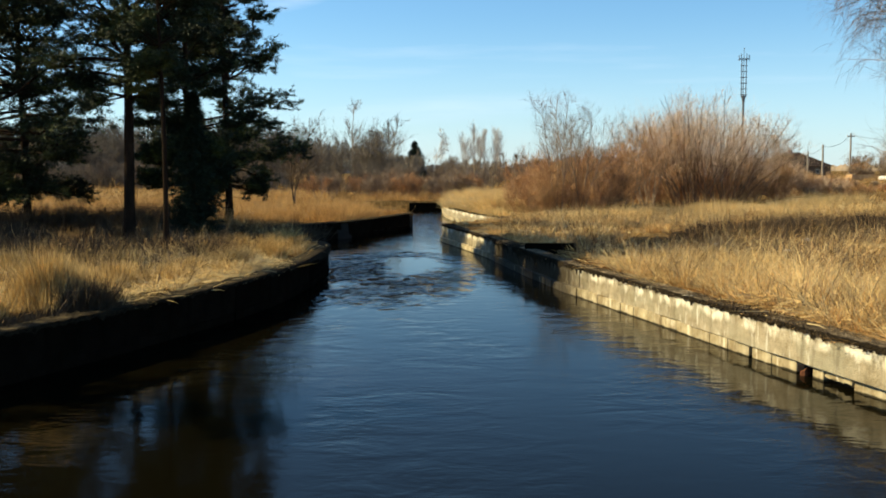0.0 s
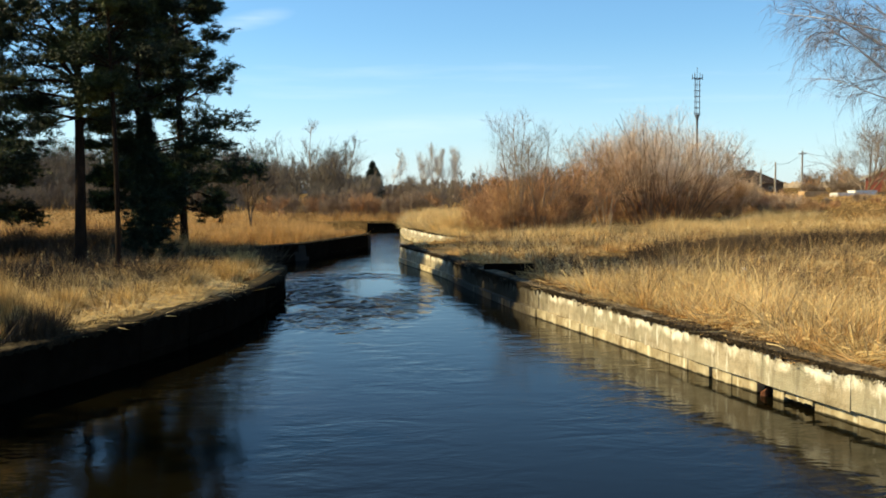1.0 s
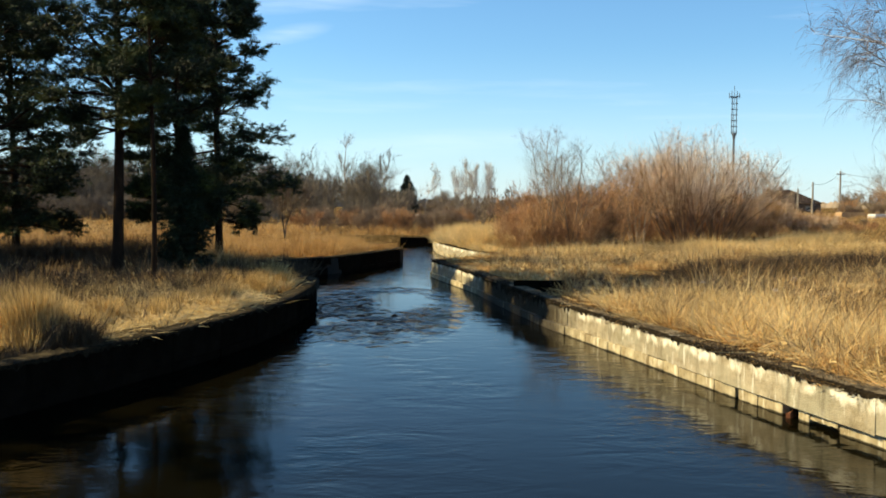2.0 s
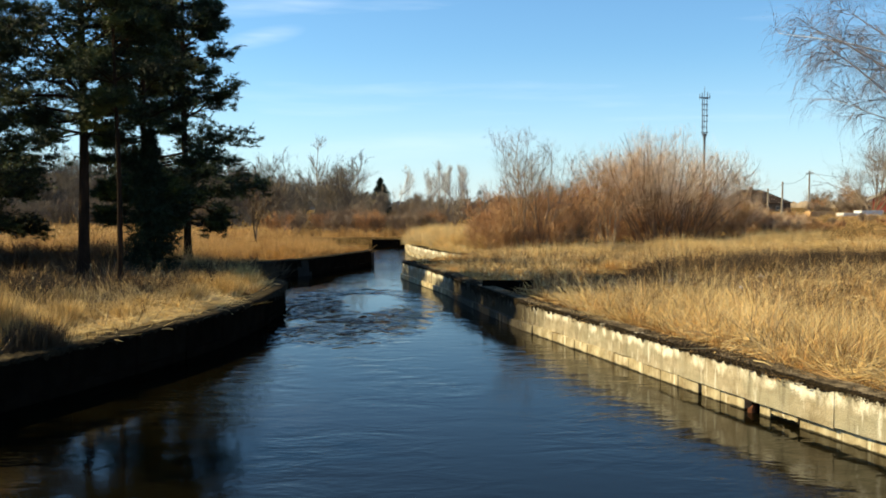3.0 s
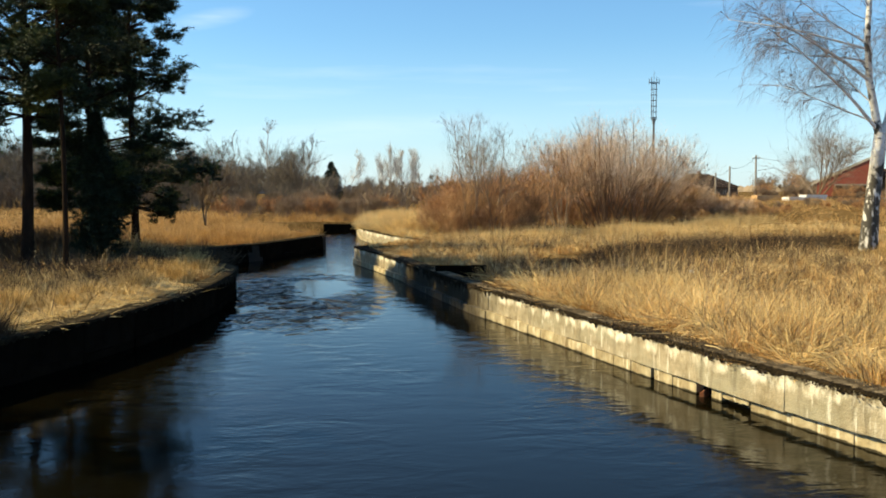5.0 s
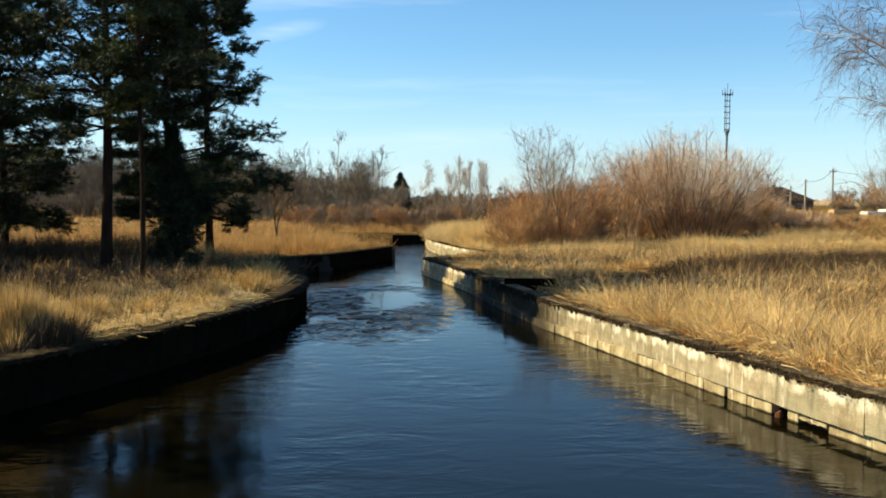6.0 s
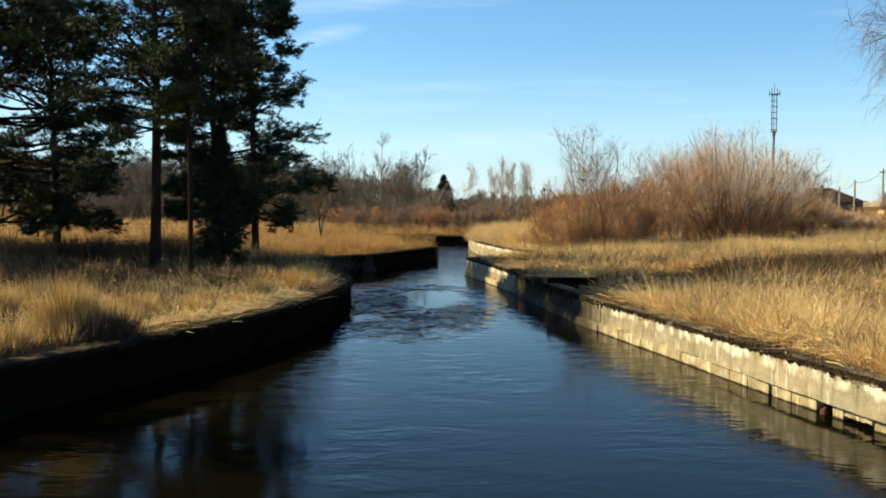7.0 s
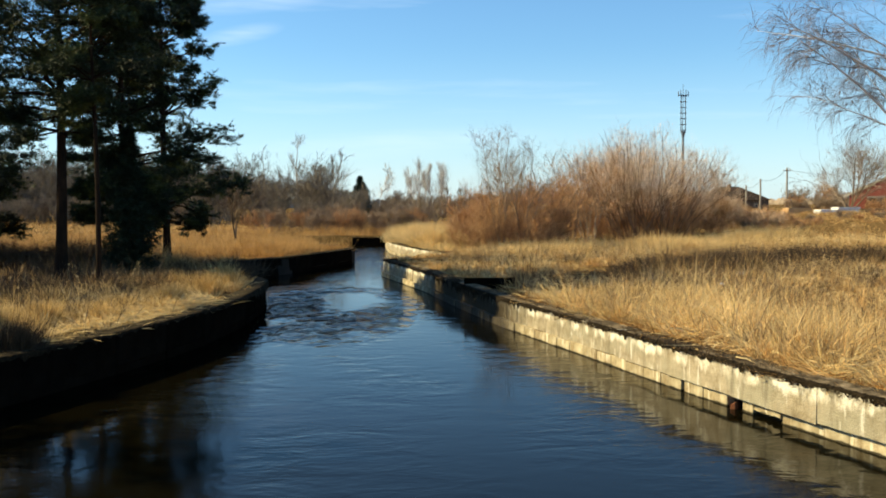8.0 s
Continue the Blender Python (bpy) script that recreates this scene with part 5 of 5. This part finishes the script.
def tussocky(name, label, seed, count, spot, tall, width, material, clump=60, spread=0.09, flat=0.4, gaps=-0.1, pieces=3):
    """Tufts of arching grass: some stand like fountains, others were pressed over to one side by snow."""
    rng = np.random.default_rng(seed)
    c = spot(rng, count)
    patch = lumps(c[:, 0], c[:, 1], 2.1, 31.0) + 0.7 * lumps(c[:, 0], c[:, 1], 0.7, 37.0)
    c, patch = c[patch > gaps], patch[patch > gaps]
    n = len(c)
    size = np.clip(0.75 + 0.7 * patch + rng.normal(0, 0.2, n), 0.4, 1.5)
    pressed = (rng.random(n) + 0.9 * lumps(c[:, 0], c[:, 1], 1.5, 41.0)) < flat
    a = 2 * np.pi * (lumps(c[:, 0], c[:, 1], 2.0, 43.0) + 0.25 * rng.normal(0, 1, n))
    lean = np.stack([np.cos(a), np.sin(a)], 1) * np.where(pressed, rng.uniform(1.2, 3.0, n), rng.uniform(0.0, 0.35, n))[:, None]
    o = np.repeat(np.arange(n), clump)
    off = rng.normal(0, spread, (len(o), 2)) * size[o, None]
    xy = c[o] + off
    way = np.c_[lean[o] + off * np.where(pressed, 1.5, 3.2)[o, None] + rng.normal(0, 0.26, (len(o), 2)), np.ones(len(o))]
    ln = rng.uniform(*tall, len(o)) * size[o]
    z = bank(c[:, 0], c[:, 1])[o] - 0.03
    v, f = arcs(rng, np.c_[xy, z], way, ln, width * rng.uniform(0.6, 1.4, len(o)), np.where(pressed, 0.35, 0.5)[o] * rng.uniform(0.3, 1.4, len(o)), pieces)
    v[:, 2] = np.maximum(v[:, 2], np.repeat(z, 2 * pieces + 1) + 0.01)
    tagged(new(name, mesh(name, v, f, material)), label, "grass", kind="stuff")


def strip(line, side, y0, y1, near, far, power=1.0, holes=()):
    """Places on one bank between y0 and y1, from near to far metres off the water line."""
    def draw(rng, n):
        y = y0 + (y1 - y0) * rng.random(n) ** power
        off = near + (far - near) * rng.random(n)
        x = line_x(line, y) + side * off
        keep = np.ones(n, bool)
        for ends, r in holes:
            keep &= to_line(x, y, ends) > r
        return np.c_[x, y][keep]
    return draw


def beside(ends, width):
    def draw(rng, n):
        u = rng.random(n)
        (ax, ay), (bx, by) = ends
        return np.c_[ax + (bx - ax) * u, ay + (by - ay) * u] + rng.normal(0, width, (n, 2))
    return draw


WEEDY = ((7.4, 30.8), (20.5, 39.2))
RD, LD = ((DITCH_RIGHT, 1.0), (WEEDY, 1.25)), ((DITCH_LEFT, 1.5),)
BANK_GRASS = "tall dry straw-coloured grass on the river bank"
TUFTS = "arching tufts of dry straw-coloured grass on the river bank"
tussocky("dry_grass", TUFTS, 1, 3000, strip(RIGHT_LINE, 1, 6, 22, 0.55, 11, 0.9), (0.2, 0.55), 0.0145, STRAW, 34, 0.09, 0.55)
tussocky("dry_grass", "bleached arching grass tufts on the river bank", 27, 2300, strip(RIGHT_LINE, 1, 6, 19, 0.7, 11, 0.9), (0.2, 0.6), 0.016, STRAW_PALE, 28, 0.10, 0.6, 0.05, 2)
meadow("dry_grass", BANK_GRASS, 34, 1500, strip(RIGHT_LINE, 1, 6, 23, 0.7, 11, 0.9), (0.25, 0.7), 0.012, 0.6, STRAW, 14)
meadow("matted_straw", "pale matted straw lying on the river bank", 21, 4200, strip(RIGHT_LINE, 1, 6, 24, 0.6, 11, 0.9), (0.25, 0.6), 0.016, 0.05, STRAW_PALE, 12, True, 0.2, 0.9, 0.22, 0.0)
tussocky("dry_grass", "tall arching grass tufts close behind the river wall", 36, 900, strip(RIGHT_LINE, 1, 6, 24, 0.6, 3.6, 0.9), (0.45, 0.95), 0.012, STRAW_PALE, 22, 0.15, 0.2, -0.2)
tussocky("dry_grass", TUFTS, 31, 4600, strip(RIGHT_LINE, 1, 21, 48, 0.5, 26, 0.8, RD), (0.2, 0.5), 0.021, STRAW, 22, 0.12, 0.6, pieces=2)
tussocky("dry_grass", "bleached arching grass tufts on the river bank", 32, 2000, strip(RIGHT_LINE, 1, 21, 50, 0.6, 26, 0.8, RD), (0.2, 0.55), 0.021, STRAW_PALE, 22, 0.12, 0.6, 0.05, 2)
meadow("dry_grass", BANK_GRASS, 2, 3600, strip(RIGHT_LINE, 1, 21, 52, 0.5, 26, 0.8, RD), (0.18, 0.5), 0.016, 0.5, STRAW, 20, False)
meadow("matted_straw", "pale matted straw lying on the river bank", 22, 4000, strip(RIGHT_LINE, 1, 22, 56, 0.7, 26, 0.8, RD), (0.25, 0.55), 0.022, 0.1, STRAW_PALE, 12, False, 0.25, 0.9, 0.24)
meadow("dry_grass", "matted dry grass before the willow bushes", 3, 8000, strip(RIGHT_LINE, 1, 44, 130, 0.6, 85, 0.7), (0.25, 0.65), 0.032, 0.6, STRAW, 14, False, 0.2)
tussocky("dry_grass", "tall arching tufts of straw grass on the shaded bank", 4, 2000, strip(LEFT_LINE, -1, 9, 27.5, 1.1, 13, 0.9), (0.2, 0.55), 0.0145, STRAW_OLIVE, 32, 0.09, 0.6, pieces=2)
tussocky("dry_grass", "arching grass tufts among pines", 33, 1500, strip(LEFT_LINE, -1, 27, 42, 0.5, 16, 0.9, LD), (0.2, 0.55), 0.018, STRAW_RUSSET, 28, 0.11, 0.4, pieces=2)
meadow("matted_straw", "pale matted straw on the shaded bank", 23, 2600, strip(LEFT_LINE, -1, 10, 28, 1.3, 9, 0.9), (0.15, 0.38), 0.014, 0.05, STRAW_OLIVE, 12, True, 0.2, 0.9, 0.2)
meadow("dry_grass", "dry grass among pines", 5, 3200, strip(LEFT_LINE, -1, 26, 48, 0.6, 22, 0.9, LD), (0.2, 0.5), 0.018, 0.55, STRAW, 22, False)
meadow("dry_grass", "russet dry grass in the field behind the pines", 6, 9500, strip(LEFT_LINE, -1, 42, 74, 0.5, 50, 0.9, LD), (0.3, 0.62), 0.026, 0.75, STRAW_RUSSET, 14, False, 0.15)
meadow("dry_grass", "dry grass in the far field", 7, 5000, strip(LEFT_LINE, -1, 74.6, 130, -22, 75, 0.9), (0.3, 0.7), 0.045, 0.7, STRAW, 12, False, 0.3)
meadow("reed_bed", "pale standing reeds at the river bend", 8, 3400, strip(RIGHT_LINE, 1, 53, 73, 0.42, 4.5), (0.75, 1.15), 0.024, 0.95, STRAW_PALE, 18, False, 0.12, 0.3)
tussocky("dry_grass", "straw hanging over the far river wall", 37, 520, strip(RIGHT_LINE, 1, 49, 72, 0.12, 0.5), (0.4, 0.85), 0.022, STRAW_PALE, 22, 0.12, 0.75, -0.4, 2)
meadow("reed_bed", "tawny tall grass on the river's bend", 9, 1300, strip(LEFT_LINE, -1, 44, 53, 0.5, 6), (0.4, 0.75), 0.022, 0.9, STRAW_RUSSET, 18, False)
meadow("reed_bed", "pale standing grass along the foot of the willow bushes", 19, 1500, beside(((6.0, 45.0), (27.0, 61.0)), 0.9), (0.4, 0.8), 0.022, 0.9, STRAW_PALE, 14, False, 0.14, 0.5)
meadow("dead_weeds", "thin dead brown weed stalks in the grass", 10, 1700, strip(RIGHT_LINE, 1, 7, 44, 0.7, 18), (0.6, 1.15), 0.010, 1.0, STALK, 4)
meadow("dead_weeds", "thin dead brown weed stalks in the grass", 11, 900, strip(LEFT_LINE, -1, 12, 40, 0.6, 14), (0.5, 1.0), 0.012, 1.0, STALK, 4)


WEEDS = "dark dead weeds standing in the ditch"
meadow("ditch_weeds", WEEDS, 12, 2600, beside(WEEDY, 0.6), (0.25, 0.75), 0.024, 1.0, STALK_DARK, 30, False, 0.22, 1.8, 0.05, -0.10)
meadow("dry_grass", "pale grass stalks standing among the ditch weeds", 35, 1100, beside(WEEDY, 0.9), (0.3, 0.65), 0.018, 0.9, STRAW, 12, False, 0.16, 1.0, 0.1, 0.05)
meadow("ditch_weeds", WEEDS, 16, 700, beside(((4.2, 29.0), (8.5, 32.2)), 0.4), (0.2, 0.45), 0.022, 0.9, STALK_DARK, 16, False)
meadow("ditch_weeds", WEEDS, 13, 3400, beside(DITCH_LEFT, 0.9), (0.6, 1.15), 0.026, 1.0, STALK_DARK, 18, False, 0.12, 0.3, 0.4)
meadow("dry_grass", "brown grass at the foot of the pines", 17, 700, beside(((-10.0, 37.6), (-7.2, 36.2)), 0.5), (0.3, 0.75), 0.022, 0.9, STRAW_RUSSET, 16, False)


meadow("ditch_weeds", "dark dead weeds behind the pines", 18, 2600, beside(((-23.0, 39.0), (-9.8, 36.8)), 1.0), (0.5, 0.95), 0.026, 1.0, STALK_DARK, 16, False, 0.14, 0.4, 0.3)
meadow("matted_straw", "short trampled straw along the wall", 24, 2200, strip(RIGHT_LINE, 1, 6, 40, 0.48, 1.3, 0.8), (0.10, 0.24), 0.012, 0.05, STRAW, 16, False, 0.14, 0.3, 0.06, -2.0)
# dark strip standing in for the tussocks' shadow behind the west wall
meadow("dead_weeds", "dark weeds put in as the tussocks' shade along the wall", 25, 800, strip(LEFT_LINE, -1, 9, 19, 0.42, 1.2, 0.8), (0.10, 0.24), 0.014, 0.3, STALK_DARK, 16, False, 0.14, 0.3, 0.06, -2.0)


meadow("moss_tufts", "short dark moss and root tufts on the wall's top", 38, 2600, strip(RIGHT_LINE, 1, 6, 42, -0.01, 0.46, 0.8), (0.04, 0.11), 0.016, 0.3, STALK_DARK, 14, False, 0.06, 0.5, 0.05, -0.2)
meadow("moss_tufts", "short straw bits on the wall's top", 39, 900, strip(RIGHT_LINE, 1, 6, 42, 0.05, 0.46, 0.8), (0.05, 0.16), 0.010, 0.05, STRAW, 8, False, 0.08, 0.3, 0.05, 0.0)


def plot(x0, x1, y0, y1):
    return lambda rng, n: np.c_[rng.uniform(x0, x1, n), rng.uniform(y0, y1, n)]


meadow("dry_grass", "russet grass behind the river wall at the bend", 14, 900, plot(-14, 6, 74.5, 84), (0.4, 0.9), 0.04, 0.8, STRAW_RUSSET, 14, False, 0.2)
meadow("matted_straw", "pale trampled straw along the shaded bank", 26, 2200, strip(LEFT_LINE, -1, 17, 29, 0.6, 4.2), (0.2, 0.5), 0.014, 0.05, STRAW_PALE, 14, True, 0.2, 0.9, 0.22, -0.15)
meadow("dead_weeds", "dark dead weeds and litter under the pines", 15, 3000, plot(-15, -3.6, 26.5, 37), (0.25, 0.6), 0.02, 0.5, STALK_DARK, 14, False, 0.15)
# dark weeds added where the ground only lies in the pines' shade
meadow("dead_weeds", "dark weeds put in as shaded ground under the pines", 41, 2600, plot(-21, -9.3, 29.5, 43), (0.3, 0.6), 0.026, 0.5, STALK_DARK, 14, False, 0.18, 0.9, 0.2, -0.05)
# a dark clump beside the tussock stands in for its cast shadow
meadow("dead_weeds", "dark weeds put in as a tall grass tussock's shadow", 42, 70, beside(((-5.8, 16.3), (-5.35, 16.9)), 0.16), (0.35, 0.7), 0.018, 0.9, STALK_DARK, 16, False, 0.10, 0.3, 0.1, -2.0)
meadow("dead_weeds", "brown weeds in patches of the bank grass", 28, 3800, strip(LEFT_LINE, -1, 11, 31, 1.4, 11), (0.2, 0.55), 0.018, 0.5, STALK_DARK, 14, False, 0.12, 0.8, 0.10, 0.05)
meadow("dead_weeds", "brown weeds in patches of the bank grass", 29, 3600, strip(RIGHT_LINE, 1, 7, 34, 0.9, 14, 0.9, RD), (0.2, 0.5), 0.014, 0.5, STALK, 12, False, 0.12, 0.6, 0.12, 0.12)
meadow("dead_weeds", "dark weeds in patches of the bank grass", 40, 4600, strip(RIGHT_LINE, 1, 7, 46, 1.0, 18, 0.9, RD), (0.2, 0.48), 0.016, 0.6, STALK_DARK, 12, False, 0.10, 0.9, 0.14, 0.20)
# stiff grass tussocks near the edge of the shaded bank
edge = np.random.default_rng(55)
row = [(float(line_x(LEFT_LINE, y)) - edge.uniform(1.1, 2.0), float(y), float(edge.uniform(0.45, 0.8))) for y in np.concatenate([np.arange(11.5, 19.5, 0.8), np.arange(20.5, 31.0, 1.7)])]
for tx, ty, th in ((-6.25, 16.7, 1.2), (-6.45, 17.0, 1.1), (-6.15, 17.15, 0.95), (-6.6, 16.6, 0.9), (-5.9, 18.3, 0.6), (-8.4, 18.0, 0.6), (-4.5, 24.6, 0.55), (-3.9, 26.8, 0.6), (-7.9, 21.5, 0.5), (-6.2, 20.2, 0.7), (-5.2, 22.4, 0.55), (-7.2, 24.2, 0.65), (-4.9, 27.6, 0.7), (-9.4, 23.0, 0.7), (-8.9, 20.0, 0.8), (-3.6, 28.6, 0.6), (20.35, 35.9, 0.55), (20.95, 35.85, 0.6), (21.3, 36.2, 0.5), (20.1, 36.4, 0.45), *row):
    trng = np.random.default_rng(int(th * 100 + ty * 10))
    n = int(380 + 700 * max(0, th - 0.5))
    tb = trng.normal(0, 0.12, (n, 2))
    tw = np.c_[tb * (0.6 if th > 0.85 else 1.6) + trng.normal(0, 0.12, (n, 2)), np.ones(n)]
    v, f = blades(trng, np.c_[tb, np.zeros(n)], tw, th * trng.uniform(0.5, 1.1, n), np.full(n, 0.012), trng.uniform(0, 0.8, n))
    ob = new("grass_tussock", mesh("grass_tussock", v, f, STRAW_OLIVE))
    ob.matrix_world = pose(*place(tx, ty))
    tagged(ob, "upright tussock of dry straw grass on the bank", "grass", "grass tussocks")


# pale seed heads of dead flowers, standing in the shade of the pines
hrng = np.random.default_rng(91)
hn = 95
hx, hy = hrng.uniform(-10.5, -3.4, hn), hrng.uniform(25.5, 31.5, hn)
hz = bank(hx, hy) + hrng.uniform(0.15, 0.6, hn)
hr = hrng.uniform(0.010, 0.034, hn)
ring = np.array([(1, 0, 0), (0, 1, 0), (-1, 0, 0), (0, -1, 0), (0, 0, 1.3), (0, 0, -1)])
hv = (np.c_[hx, hy, hz][:, None] + ring[None] * hr[:, None, None] * hrng.uniform(0.6, 1.3, (hn, 6, 1))).reshape(-1, 3)
hf = (np.array([(0, 1, 4), (1, 2, 4), (2, 3, 4), (3, 0, 4), (1, 0, 5), (2, 1, 5), (3, 2, 5), (0, 3, 5)])[None] + (np.arange(hn) * 6)[:, None, None]).reshape(-1, 3)
foot = np.c_[hx + hrng.normal(0, 0.05, hn), hy, bank(hx, hy) - 0.03]
sv, sf = spikes(hrng, np.stack([foot, foot * 0.5 + np.c_[hx, hy, hz] * 0.5, np.c_[hx, hy, hz]], 1), 0.006)
tagged(new("seed_heads", mesh("seed_heads", *join((hv, hf), (sv, sf)), STRAW_PALE)), "pale dead seed heads on thin stalks under the pines", "plants", kind="stuff")


# pale scraps of litter at the edge of the ditch
for k, (lx, ly, size) in enumerate(((8.5, 28.3, 0.10), (12.2, 30.9, 0.11), (12.35, 31.2, 0.08), (9.6, 25.6, 0.07))):
    bm = bmesh.new()
    bmesh.ops.create_icosphere(bm, subdivisions=2, radius=size)
    lrng = np.random.default_rng(300 + k)
    for bv in bm.verts:
        bv.co = Vector((bv.co.x, bv.co.y, bv.co.z * 0.6)) * float(lrng.uniform(0.6, 1.25))
    me = bpy.data.meshes.new("litter_scrap")
    bm.to_mesh(me)
    bm.free()
    me.materials.append(WHITE)
    scrap = new("litter_scrap", me)
    scrap.matrix_world = pose(*place(lx, ly, -0.22), 0, 0, 40 * k)
    tagged(scrap, "crumpled white litter caught in dry grass", "litter", "litter scraps")

# a small white hut far beyond the river bend
hut = thing("hut", "tiny white hut far beyond the river bend", "hut", place(1.72, 140.0, 0.1), 10)
part("wall", box(-0.45, 0.45, -0.4, 0.4, 0, 1.0, 0.02), WHITE, hut)
part("roof", box(-0.55, 0.55, -0.5, 0.5, 1.0, 1.1, 0.02), WHITE, hut)
